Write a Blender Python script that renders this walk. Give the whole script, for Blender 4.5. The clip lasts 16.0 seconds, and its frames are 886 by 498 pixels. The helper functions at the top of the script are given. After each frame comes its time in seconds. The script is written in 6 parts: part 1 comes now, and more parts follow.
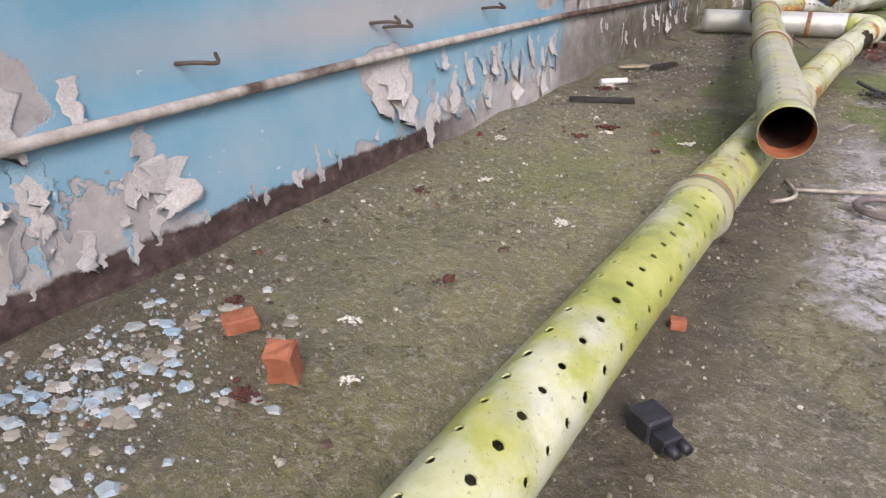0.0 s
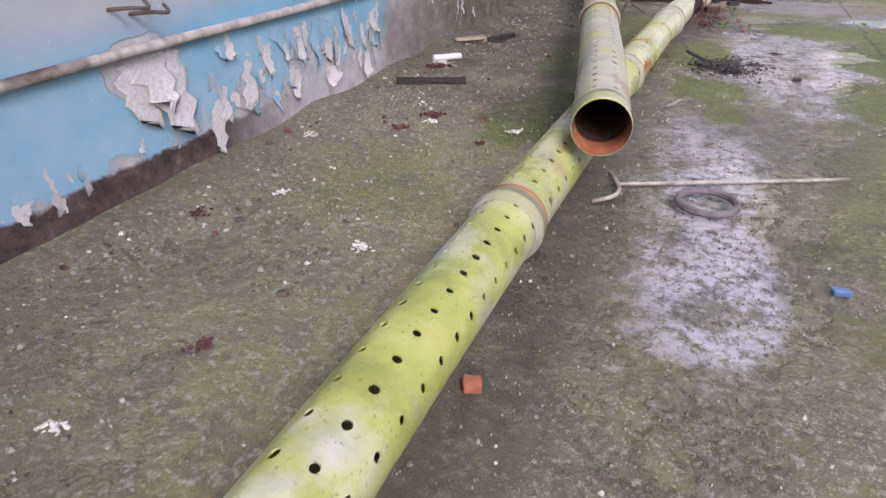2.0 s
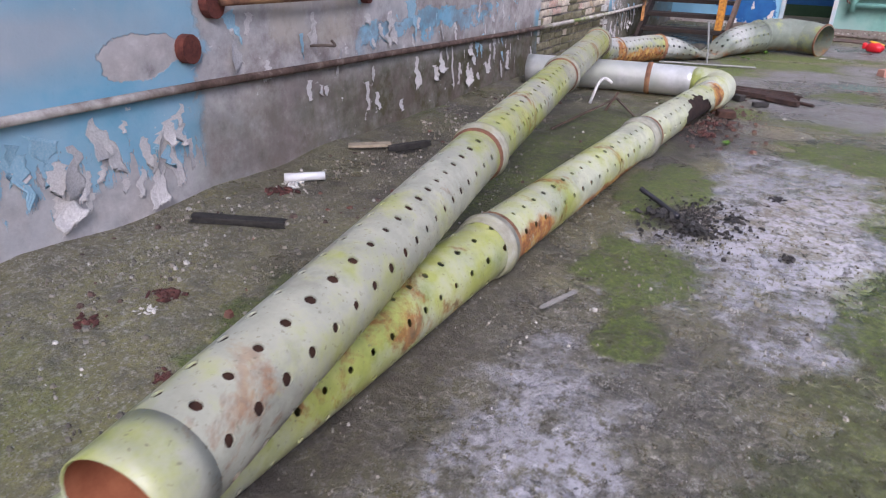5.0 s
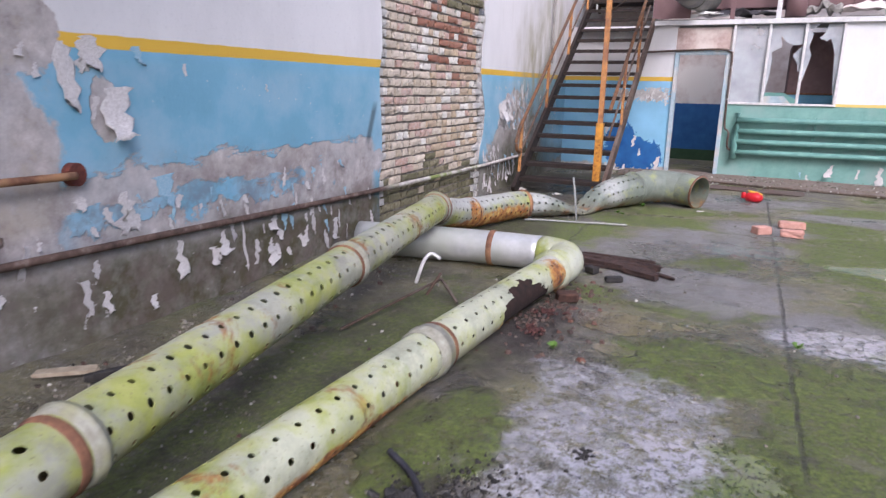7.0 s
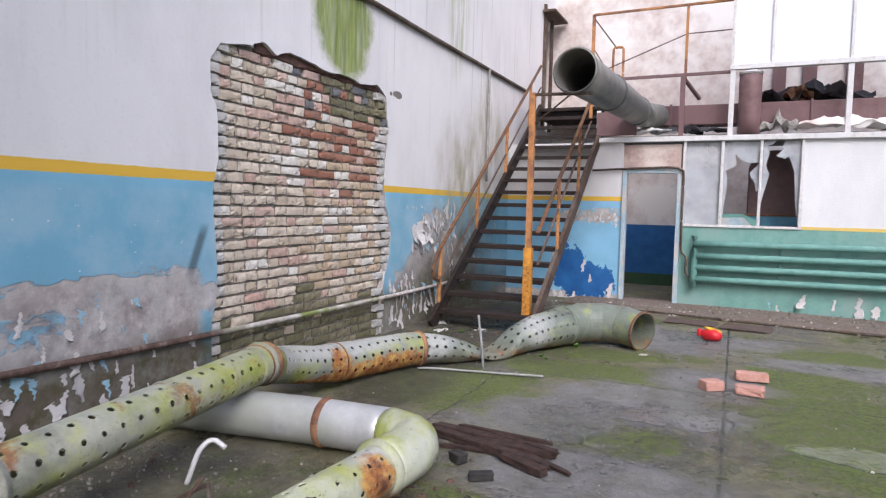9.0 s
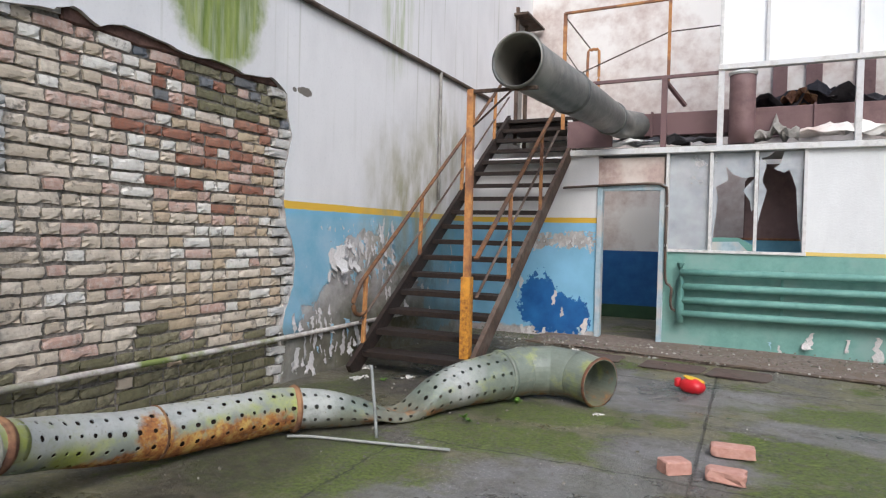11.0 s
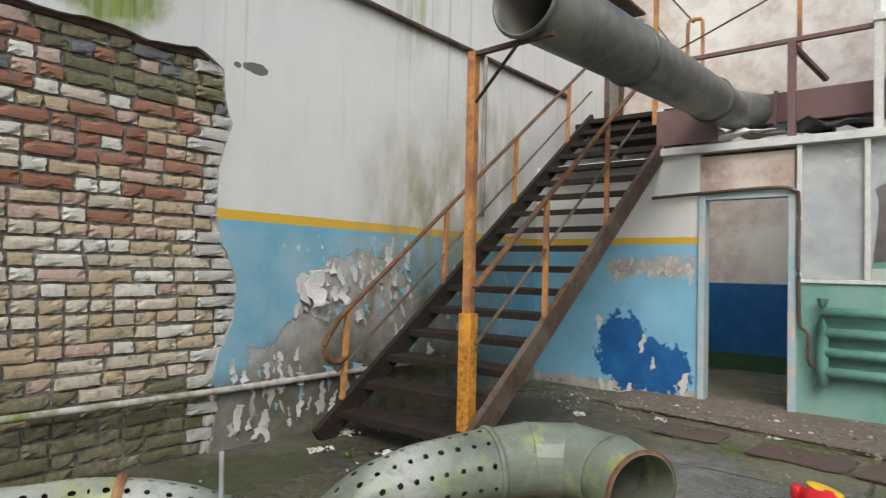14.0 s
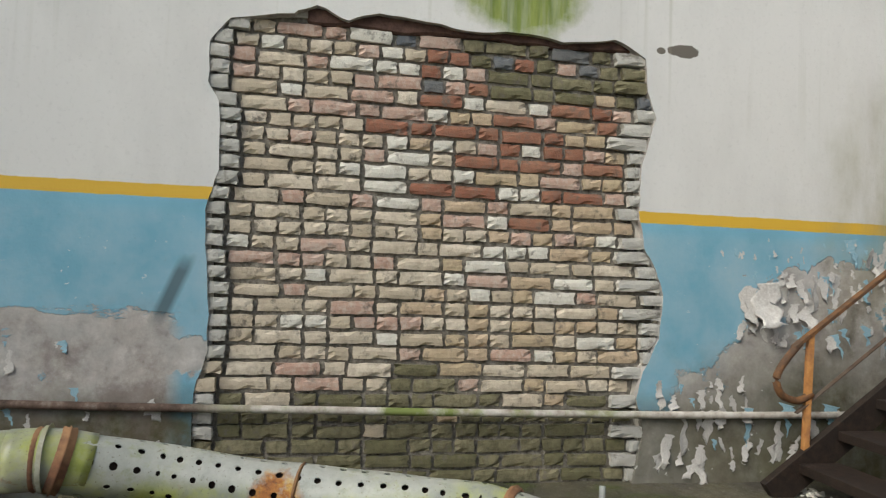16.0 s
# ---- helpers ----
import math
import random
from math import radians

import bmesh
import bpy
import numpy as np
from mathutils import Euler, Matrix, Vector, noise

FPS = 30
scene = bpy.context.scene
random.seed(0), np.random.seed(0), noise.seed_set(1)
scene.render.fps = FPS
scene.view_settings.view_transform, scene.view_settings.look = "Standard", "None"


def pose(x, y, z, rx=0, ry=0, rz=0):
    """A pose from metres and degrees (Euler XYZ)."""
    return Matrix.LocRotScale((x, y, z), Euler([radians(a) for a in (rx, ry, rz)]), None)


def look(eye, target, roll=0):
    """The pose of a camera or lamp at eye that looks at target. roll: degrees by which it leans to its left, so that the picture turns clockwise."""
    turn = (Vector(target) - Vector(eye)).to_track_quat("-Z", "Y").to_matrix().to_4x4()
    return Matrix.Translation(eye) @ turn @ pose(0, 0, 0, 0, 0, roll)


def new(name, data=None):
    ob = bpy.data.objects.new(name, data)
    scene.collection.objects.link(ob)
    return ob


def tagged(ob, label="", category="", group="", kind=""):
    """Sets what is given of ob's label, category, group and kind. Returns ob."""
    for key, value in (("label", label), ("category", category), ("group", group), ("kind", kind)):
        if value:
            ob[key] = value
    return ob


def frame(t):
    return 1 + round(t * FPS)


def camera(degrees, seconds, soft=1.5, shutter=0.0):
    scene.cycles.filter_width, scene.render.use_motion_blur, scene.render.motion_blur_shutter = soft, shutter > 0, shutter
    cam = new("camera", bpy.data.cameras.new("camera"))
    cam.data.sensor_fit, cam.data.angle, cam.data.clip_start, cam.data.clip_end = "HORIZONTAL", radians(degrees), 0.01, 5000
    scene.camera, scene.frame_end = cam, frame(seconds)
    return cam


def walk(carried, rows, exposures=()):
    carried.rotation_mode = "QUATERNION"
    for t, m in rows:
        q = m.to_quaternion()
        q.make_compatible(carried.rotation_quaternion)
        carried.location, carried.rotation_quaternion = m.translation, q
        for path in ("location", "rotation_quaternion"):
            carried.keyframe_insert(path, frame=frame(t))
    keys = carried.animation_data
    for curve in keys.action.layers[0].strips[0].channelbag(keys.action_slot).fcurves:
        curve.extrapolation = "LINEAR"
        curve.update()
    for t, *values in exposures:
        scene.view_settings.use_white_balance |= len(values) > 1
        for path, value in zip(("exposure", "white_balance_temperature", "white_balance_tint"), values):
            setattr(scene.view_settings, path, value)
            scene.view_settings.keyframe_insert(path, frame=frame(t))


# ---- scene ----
cam = camera(69.1, 16.0, 1.2, 0.2)
PATH = [
    (0, (-0.367, 1.857, 1.148), (-1.355, 3.355, 0.266), -0.8),
    (0.5, (-0.367, 1.88, 1.136), (-1.214, 3.435, 0.207), -0.5),
    (1, (-0.325, 1.978, 1.141), (-1.069, 3.559, 0.168), -0.7),
    (1.5, (-0.286, 2.198, 1.17), (-0.959, 3.799, 0.179), -0.3),
    (2, (-0.276, 2.47, 1.176), (-0.931, 4.083, 0.192), -0.1),
    (2.5, (-0.255, 2.758, 1.196), (-0.858, 4.404, 0.233), -0.4),
    (3, (-0.166, 3.129, 1.199), (-0.753, 4.794, 0.26), 0.4),
    (3.5, (-0.1, 3.484, 1.166), (-0.754, 5.141, 0.257), 0.8),
    (3.7, (-0.051, 3.619, 1.174), (-0.732, 5.271, 0.276), 0.5),
    (5.8, (0.33, 5.148, 1.27), (-0.673, 6.676, 0.457), 0.7),
    (6, (0.339, 5.31, 1.282), (-0.679, 6.842, 0.497), 0.4),
    (6.5, (0.516, 5.561, 1.371), (-0.408, 7.212, 0.725), 1.1),
    (7, (0.641, 6.007, 1.399), (-0.17, 7.768, 0.909), 1.1),
    (7.5, (0.703, 6.44, 1.402), (-0.042, 8.262, 1.052), 1.0),
    (8, (0.827, 6.903, 1.418), (0.107, 8.752, 1.167), 1.1),
    (8.5, (0.901, 7.308, 1.416), (0.099, 9.131, 1.238), 1.4),
    (9, (1.012, 7.688, 1.413), (0.189, 9.506, 1.281), 1.3),
    (9.5, (1.088, 8.093, 1.406), (0.249, 9.907, 1.314), 1.4),
    (10, (1.154, 8.48, 1.386), (0.295, 10.285, 1.324), 1.2),
    (10.2, (1.193, 8.643, 1.373), (0.34, 10.451, 1.32), 1.1),
    (12.5, (1.388, 10.302, 1.344), (0.425, 12.055, 1.324), 1.6),
    (13, (1.525, 10.663, 1.35), (0.485, 12.371, 1.35), 1.4),
    (13.5, (1.444, 11.026, 1.329), (0.325, 12.684, 1.35), 1.7),
    (14, (1.404, 11.367, 1.252), (0.154, 12.927, 1.314), 1.3),
    (14.5, (1.273, 11.571, 1.285), (-0.313, 12.789, 1.329), 1.6),
    (15, (1.212, 11.828, 1.215), (-0.637, 12.584, 1.292), 1.8),
    (15.5, (1.188, 11.956, 1.205), (-0.752, 12.437, 1.289), 2.1),
    (16, (1.17, 11.947, 1.188), (-0.8, 12.284, 1.273), 2.1),
]
walk(cam, [(t, look(eye, target, roll)) for t, eye, target, roll in PATH],
     [(0.0, 0.92, 6300, 18), (3.5, 0.74, 5600, 26), (6.0, 0.52, 5600, 20), (7.5, 0.62, 5650, 22), (9.0, 0.42, 5700, 16), (10.2, 0.32, 5750, 12), (12.5, 0.15, 5750, 4), (14.0, 0.08, 6050, 3), (14.7, 0.16, 6250, 3), (16.0, 0.14, 6300, 2)])

# ---- light ----
world = bpy.data.worlds.new("overcast")
scene.world = world
world.use_nodes = True
wt = world.node_tree
sky = wt.nodes.new("ShaderNodeTexSky")
sky.sky_type = "NISHITA"
sky.sun_disc = False
sky.sun_elevation = radians(43)
sky.sun_rotation = radians(150)
sky.air_density, sky.dust_density, sky.ozone_density = 1.0, 6.0, 1.0
wt.links.new(sky.outputs[0], wt.nodes["Background"].inputs[0])
wt.nodes["Background"].inputs[1].default_value = 0.13
sun = new("sun", bpy.data.lights.new("sun", "SUN"))
sun.data.energy, sun.data.angle, sun.data.color = 1.15, radians(28), (1.0, 0.99, 0.97)
sun.matrix_world = look((5.4, 2.4, 8.0), (0, 9, 0))


# ---- material kit ----
class Kit:
    def __init__(self, name):
        self.m = bpy.data.materials.new(name)
        self.m.use_nodes = True
        self.t = self.m.node_tree
        self.b = self.t.nodes["Principled BSDF"]
        self.p = self.t.nodes.new("ShaderNodeNewGeometry").outputs["Position"]

    def put(self, sock, v):
        if hasattr(v, "links"):
            self.t.links.new(v, sock)
        elif isinstance(v, tuple) and len(v) == 3 and sock.type == "RGBA":
            sock.default_value = (*v, 1)
        else:
            sock.default_value = v

    def local(self):
        self.p = self.t.nodes.new("ShaderNodeTexCoord").outputs["Object"]
        return self

    def shift(self):
        r = self.t.nodes.new("ShaderNodeObjectInfo").outputs["Random"]
        n = self.t.nodes.new("ShaderNodeVectorMath")
        n.operation = "MULTIPLY_ADD"
        self.put(n.inputs[0], r)
        n.inputs[1].default_value = (37, 71, 53)
        self.put(n.inputs[2], self.p)
        self.p = n.outputs[0]
        return self

    def rand(self):
        return self.t.nodes.new("ShaderNodeObjectInfo").outputs["Random"]

    def island(self):
        return self.t.nodes.new("ShaderNodeNewGeometry").outputs["Random Per Island"]

    def noise(self, scale, detail=4, rough=0.55, stretch=None, dist=0.0):
        n = self.t.nodes.new("ShaderNodeTexNoise")
        v = self.p
        if stretch:
            v = self.vec("MULTIPLY", v, stretch)
        self.put(n.inputs["Vector"], v)
        n.inputs["Scale"].default_value, n.inputs["Detail"].default_value = scale, detail
        n.inputs["Roughness"].default_value, n.inputs["Distortion"].default_value = rough, dist
        return n.outputs["Fac"]

    def vec(self, op, a, b):
        n = self.t.nodes.new("ShaderNodeVectorMath")
        n.operation = op
        self.put(n.inputs[0], a)
        self.put(n.inputs[1], b)
        return n.outputs["Value"] if op == "LENGTH" else n.outputs[0]

    def axis(self, i):
        n = self.t.nodes.new("ShaderNodeSeparateXYZ")
        self.put(n.inputs[0], self.p)
        return n.outputs[i]

    def f(self, op, a, b=0.0):
        n = self.t.nodes.new("ShaderNodeMath")
        n.operation = op
        self.put(n.inputs[0], a)
        self.put(n.inputs[1], b)
        return n.outputs[0]

    def step(self, v, lo, hi, a=0.0, b=1.0):
        n = self.t.nodes.new("ShaderNodeMapRange")
        self.put(n.inputs[0], v)
        for k, w in zip((1, 2, 3, 4), (lo, hi, a, b)):
            n.inputs[k].default_value = w
        return n.outputs[0]

    def ramp(self, v, *stops):
        n = self.t.nodes.new("ShaderNodeValToRGB")
        self.put(n.inputs[0], v)
        e = n.color_ramp.elements
        while len(e) < len(stops):
            e.new(0.5)
        for el, (at, c) in zip(e, stops):
            el.position, el.color = at, (*c, 1)
        return n.outputs[0]

    def mix(self, fac, a, b):
        n = self.t.nodes.new("ShaderNodeMix")
        n.data_type = "RGBA"
        self.put(n.inputs[0], fac)
        self.put(n.inputs[6], a)
        self.put(n.inputs[7], b)
        return n.outputs[2]

    def mixf(self, fac, a, b):
        n = self.t.nodes.new("ShaderNodeMix")
        self.put(n.inputs[0], fac)
        self.put(n.inputs[2], a)
        self.put(n.inputs[3], b)
        return n.outputs[0]

    def blob(self, c, s, wob=0.5, scale=3.0, edge=0.12):
        """A ragged patch round c with half-sizes s."""
        d = self.vec("LENGTH", self.vec("DIVIDE", self.vec("SUBTRACT", self.p, c), s), (0, 0, 0))
        d = self.f("ADD", d, self.f("MULTIPLY", self.f("SUBTRACT", self.noise(scale, 6, 0.65), 0.5), wob * 2))
        return self.step(d, 1 + edge, 1 - edge)

    def any(self, *ms):
        r = ms[0]
        for m in ms[1:]:
            r = self.f("MAXIMUM", r, m)
        return r

    def out(self, color, rough=0.8, metal=0.0, height=None, depth=0.01, strength=0.6, spec=0.4):
        self.put(self.b.inputs["Base Color"], color)
        self.put(self.b.inputs["Roughness"], rough)
        self.put(self.b.inputs["Metallic"], metal)
        self.b.inputs["Specular IOR Level"].default_value = spec
        if height is not None:
            n = self.t.nodes.new("ShaderNodeBump")
            n.inputs["Strength"].default_value, n.inputs["Distance"].default_value = strength, depth
            self.put(n.inputs["Height"], height)
            self.t.links.new(n.outputs[0], self.b.inputs["Normal"])
        return self.m


def floor_mat():
    k = Kit("wet_mossy_concrete")
    grit, fine, mid, big = k.noise(170, 4, 0.7), k.noise(48, 6, 0.72), k.noise(6, 7, 0.68), k.noise(0.9, 6, 0.6)
    blot = k.noise(19, 7, 0.75)
    col = k.ramp(fine, (0.28, (0.03, 0.027, 0.02)), (0.46, (0.10, 0.09, 0.07)), (0.60, (0.18, 0.165, 0.135)), (0.76, (0.38, 0.36, 0.31)))
    col = k.mix(k.step(grit, 0.57, 0.68, 0, 0.6), col, (0.36, 0.34, 0.30))
    col = k.mix(k.step(grit, 0.45, 0.34, 0, 0.7), col, (0.03, 0.026, 0.02))
    col = k.mix(k.step(mid, 0.40, 0.64, 0, 0.5), col, (0.125, 0.116, 0.106))
    col = k.mix(k.step(blot, 0.54, 0.66, 0, 0.6), col, (0.27, 0.25, 0.22))
    col = k.mix(k.step(blot, 0.48, 0.36, 0, 0.8), col, (0.026, 0.022, 0.016))
    bare = k.any(k.blob((0.45, 12.5, 0), (0.75, 0.55, 1), 0.9, 1.8, 0.2), k.blob((0.2, 15.2, 0), (1.3, 0.8, 1), 0.9, 1.6, 0.2), k.blob((-0.1, 11.9, 0), (0.5, 0.5, 1), 0.8, 2.5, 0.2), k.blob((0.9, 13.3, 0), (0.5, 0.5, 1), 0.8, 2.5, 0.2),
                 k.blob((2.3, 14.5, 0), (1.1, 0.3, 1), 0.9, 2.0, 0.2), k.blob((1.3, 10.3, 0), (0.4, 0.4, 1), 0.9, 2.5, 0.2), k.blob((0.4, 10.9, 0), (0.7, 0.6, 1), 0.9, 2.0, 0.2))
    clean = k.step(bare, 0.0, 1.0, 1.0, 0.12)
    moss_n = k.f("ADD", k.f("MULTIPLY", big, 0.7), k.f("MULTIPLY", k.noise(4.5, 7, 0.72), 0.4))
    film = k.any(k.step(moss_n, 0.46, 0.60, 0.05, 0.8), k.f("MULTIPLY", k.blob((-1.45, 4.4, 0), (1.05, 3.4, 1), 0.5, 1.5, 0.4), k.step(k.noise(5, 7, 0.74), 0.38, 0.54, 0.25, 1.0)))
    film = k.f("MULTIPLY", film, clean)
    col = k.mix(k.f("MULTIPLY", bare, k.step(k.noise(5, 7, 0.72), 0.36, 0.55, 0.2, 0.8)), col, k.mix(k.noise(26, 6, 0.7), (0.17, 0.162, 0.158), (0.34, 0.33, 0.335)))
    col = k.mix(k.f("MULTIPLY", film, k.step(fine, 0.35, 0.6, 1.0, 0.5)), col, k.mix(k.noise(20), (0.13, 0.122, 0.03), (0.40, 0.37, 0.15)))
    pale = k.f("MULTIPLY", k.step(k.noise(30, 7, 0.8), 0.53, 0.60, 0, 0.8), k.step(k.axis(1), 8.5, 6.5))
    col = k.mix(pale, col, k.mix(k.noise(60, 3), (0.30, 0.28, 0.22), (0.52, 0.49, 0.42)))
    specks = k.f("MULTIPLY", k.step(k.noise(95, 3, 0.55), 0.62, 0.66), k.step(k.noise(2.5, 5), 0.42, 0.6, 0.15, 0.9))
    col = k.mix(specks, col, (0.50, 0.48, 0.43))
    # Pale silt, whitened to stand in for sky reflected in the puddles.
    silt_glare = k.any(k.blob((0.27, 7.9, 0), (0.52, 1.15, 1), 1.25, 2.6, 0.15), k.blob((-0.14, 4.5, 0), (0.25, 0.5, 1), 0.9, 3.4, 0.2),
                 k.blob((-0.2, 5.6, 0), (0.26, 0.75, 1), 1.3, 3.4, 0.2), k.blob((0.3, 8.85, 0), (0.4, 0.35, 1), 0.9, 4, 0.15), k.blob((1.3, 10.1, 0), (0.4, 0.25, 1), 0.9, 4, 0.15))
    silt_glare = k.f("MULTIPLY", silt_glare, k.step(k.noise(4.5, 7, 0.72), 0.40, 0.50, 0.1, 1.0))
    col = k.mix(k.f("MULTIPLY", silt_glare, k.step(k.noise(17, 8, 0.82), 0.42, 0.50, 0.05, 0.97)), col, k.mix(k.noise(34, 5, 0.7), (0.26, 0.25, 0.27), (0.74, 0.73, 0.76)))
    moss = k.any(k.blob((-1.15, 6.1, 0), (0.3, 0.6, 1), 1.1, 3.5), k.f("MULTIPLY", k.blob((-1.6, 4.9, 0), (0.4, 0.4, 1), 1.4, 3.5, 0.5), 0.45), k.f("MULTIPLY", k.blob((0.75, 5.2, 0), (0.5, 1.4, 1), 1.2, 2.5), 0.6), k.blob((-1.2, 7.6, 0), (0.3, 0.7, 1), 1.1, 3.5),
                 k.blob((-0.22, 7.05, 0), (0.26, 0.34, 1), 0.8, 4), k.blob((-0.33, 8.1, 0), (0.24, 0.5, 1), 0.8, 4), k.blob((-0.12, 6.5, 0), (0.12, 0.2, 1), 0.8, 5), k.blob((0.8, 7.1, 0), (0.3, 0.5, 1), 0.9, 4),
                 k.blob((1.7, 12.8, 0), (1.3, 0.7, 1), 1.1, 2.4), k.blob((2.2, 15.0, 0), (1.2, 0.4, 1), 1.1, 2.4), k.blob((1.6, 13.9, 0), (0.5, 0.4, 1), 1.1, 3),
                 k.blob((0.62, 9.45, 0), (0.5, 0.35, 1), 0.9, 3), k.blob((1.5, 9.2, 0), (0.7, 0.6, 1), 0.9, 3), k.blob((2.2, 10.6, 0), (0.8, 0.9, 1), 1.0, 2.4), k.blob((2.0, 11.8, 0), (0.7, 0.4, 1), 1.0, 3), k.blob((1.0, 8.3, 0), (0.35, 0.6, 1), 1.0, 3), k.blob((0.5, 10.4, 0), (0.5, 0.2, 1), 1.0, 3),
                 k.blob((-0.25, 14.05, 0), (0.7, 0.28, 1), 0.9, 3), k.blob((-0.95, 12.3, 0), (0.7, 0.6, 1), 1.1, 3), k.blob((-0.2, 13.3, 0), (0.7, 0.35, 1), 1.1, 3),
                 k.blob((-1.15, 8.8, 0), (0.38, 1.3, 1), 1.0, 3), k.blob((0.2, 11.7, 0), (0.6, 0.25, 1), 1.2, 3), k.blob((-1.95, 13.6, 0), (0.3, 0.9, 1), 0.9, 3),
                 k.f("MULTIPLY", k.step(k.noise(1.5, 8, 0.74), 0.54, 0.60), k.step(k.axis(1), 8.0, 10.0)))
    moss = k.f("MULTIPLY", moss, k.step(k.noise(10, 7, 0.78), 0.34, 0.50, 0.10, 0.97))
    moss = k.f("MULTIPLY", moss, k.step(k.noise(34, 6, 0.72), 0.32, 0.48, 0.6, 1.0))
    moss = k.f("MULTIPLY", moss, clean)
    col = k.mix(moss, col, k.ramp(k.noise(42, 5, 0.7), (0.3, (0.035, 0.05, 0.006)), (0.52, (0.125, 0.17, 0.015)), (0.75, (0.25, 0.30, 0.045))))
    # Wet dirt, plus contact shade painted as a dark strip along duct A.
    dirt_shade = k.any(k.f("MULTIPLY", k.blob((-2.2, 2.4, 0), (0.75, 1.0, 1), 0.7, 3, 0.4), 0.6), k.f("MULTIPLY", k.blob((-0.42, 9.6, 0), (0.2, 0.8, 1), 0.8, 4, 0.3), 0.95), k.f("MULTIPLY", k.blob((-0.18, 7.75, 0), (0.16, 0.2, 1), 0.7, 6, 0.2), 0.95),
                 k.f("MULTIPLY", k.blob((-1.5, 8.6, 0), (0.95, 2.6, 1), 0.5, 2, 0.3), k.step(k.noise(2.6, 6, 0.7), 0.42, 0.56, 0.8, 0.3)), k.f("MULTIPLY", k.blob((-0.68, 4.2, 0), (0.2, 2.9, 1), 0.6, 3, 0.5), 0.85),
                 # Darkening by the wall, around the stair foot and beside the crushed duct.
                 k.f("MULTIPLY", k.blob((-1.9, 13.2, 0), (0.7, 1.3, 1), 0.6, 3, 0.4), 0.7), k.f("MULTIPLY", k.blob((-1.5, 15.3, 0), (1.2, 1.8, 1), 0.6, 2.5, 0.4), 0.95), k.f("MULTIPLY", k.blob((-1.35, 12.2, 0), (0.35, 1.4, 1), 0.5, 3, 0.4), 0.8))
    col = k.mix(k.f("MULTIPLY", dirt_shade, k.step(k.noise(9, 6, 0.7), 0.3, 0.6, 0.5, 1.0)), col, k.mix(k.noise(8), (0.024, 0.02, 0.013), (0.06, 0.042, 0.032)))
    # slab joints and a wandering crack
    x, y = k.axis(0), k.axis(1)
    wob = k.f("MULTIPLY", k.f("SUBTRACT", k.noise(3.5, 6, 0.7), 0.5), 0.16)
    seam = k.any(k.f("MULTIPLY", k.step(k.f("ABSOLUTE", k.f("ADD", k.f("SUBTRACT", x, 1.0), k.f("MULTIPLY", wob, 0.25))), 0.016, 0.006), k.step(y, 8.3, 8.6)),
                 k.f("MULTIPLY", k.step(k.f("ABSOLUTE", k.f("ADD", k.f("SUBTRACT", y, 13.05), wob)), 0.014, 0.005), k.step(x, -0.9, -0.7)),
                 k.f("MULTIPLY", k.step(k.f("ABSOLUTE", k.f("ADD", k.f("SUBTRACT", y, 15.75), k.f("MULTIPLY", wob, 0.4))), 0.02, 0.008), k.step(x, -0.9, -0.7)),
                 k.f("MULTIPLY", k.step(k.f("ABSOLUTE", k.f("ADD", k.f("ADD", x, 0.78), k.f("MULTIPLY", wob, 1.2))), 0.010, 0.004), k.f("MULTIPLY", k.step(y, 11.1, 11.2), k.step(y, 13.0, 12.9))))
    col = k.mix(k.f("MULTIPLY", seam, k.step(mid, 0.35, 0.55, 0.95, 0.5)), col, (0.025, 0.022, 0.015))
    pool = k.any(k.blob((0.06, 9.88, 0), (0.30, 0.20, 1), 0.45, 3, 0.08), k.blob((0.12, 9.45, 0), (0.13, 0.08, 1), 0.4, 5, 0.1), k.blob((1.35, 10.15, 0), (0.42, 0.26, 1), 0.5, 3, 0.08), k.blob((0.47, 10.0, 0), (0.1, 0.08, 1), 0.4, 5, 0.1),
                 k.blob((0.70, 12.3, 0), (0.42, 0.22, 1), 0.5, 3, 0.08), k.blob((0.3, 7.75, 0), (0.4, 0.7, 1), 0.9, 3, 0.1), k.blob((0.62, 8.4, 0), (0.3, 0.25, 1), 0.7, 4, 0.1), k.blob((-0.1, 5.3, 0), (0.24, 0.5, 1), 0.9, 4, 0.12),
                 k.blob((-0.05, 4.45, 0), (0.24, 0.35, 1), 0.8, 4, 0.12), k.blob((1.9, 12.05, 0), (0.5, 0.2, 1), 0.6, 3, 0.1))
    pool = k.f("MULTIPLY", pool, k.step(blot, 0.62, 0.56, 0.0, 1.0))
    wet = k.any(k.f("MULTIPLY", k.blob((0.25, 7.6, 0), (1.0, 2.2, 1), 0.9, 1.8, 0.25), 0.95), k.blob((-0.18, 4.9, 0), (0.5, 1.5, 1), 0.8, 2.2, 0.25),
                k.blob((0.55, 11.9, 0), (0.8, 0.7, 1), 0.7, 2.5), k.blob((0.8, 9.7, 0), (1.0, 0.6, 1), 0.8, 2.5, 0.3), k.step(big, 0.48, 0.60, 0, 0.9))
    wet = k.f("MULTIPLY", wet, k.step(k.noise(8, 7, 0.7), 0.38, 0.54, 0.3, 1.0))
    wet = k.any(k.f("MULTIPLY", wet, k.step(moss, 0.2, 0.7, 1.0, 0.3)), pool)
    dark = k.mix(wet, (1, 1, 1), (0.72, 0.72, 0.73))
    n = k.t.nodes.new("ShaderNodeMix")
    n.data_type, n.blend_type = "RGBA", "MULTIPLY"
    n.inputs[0].default_value = 1
    k.put(n.inputs[6], col)
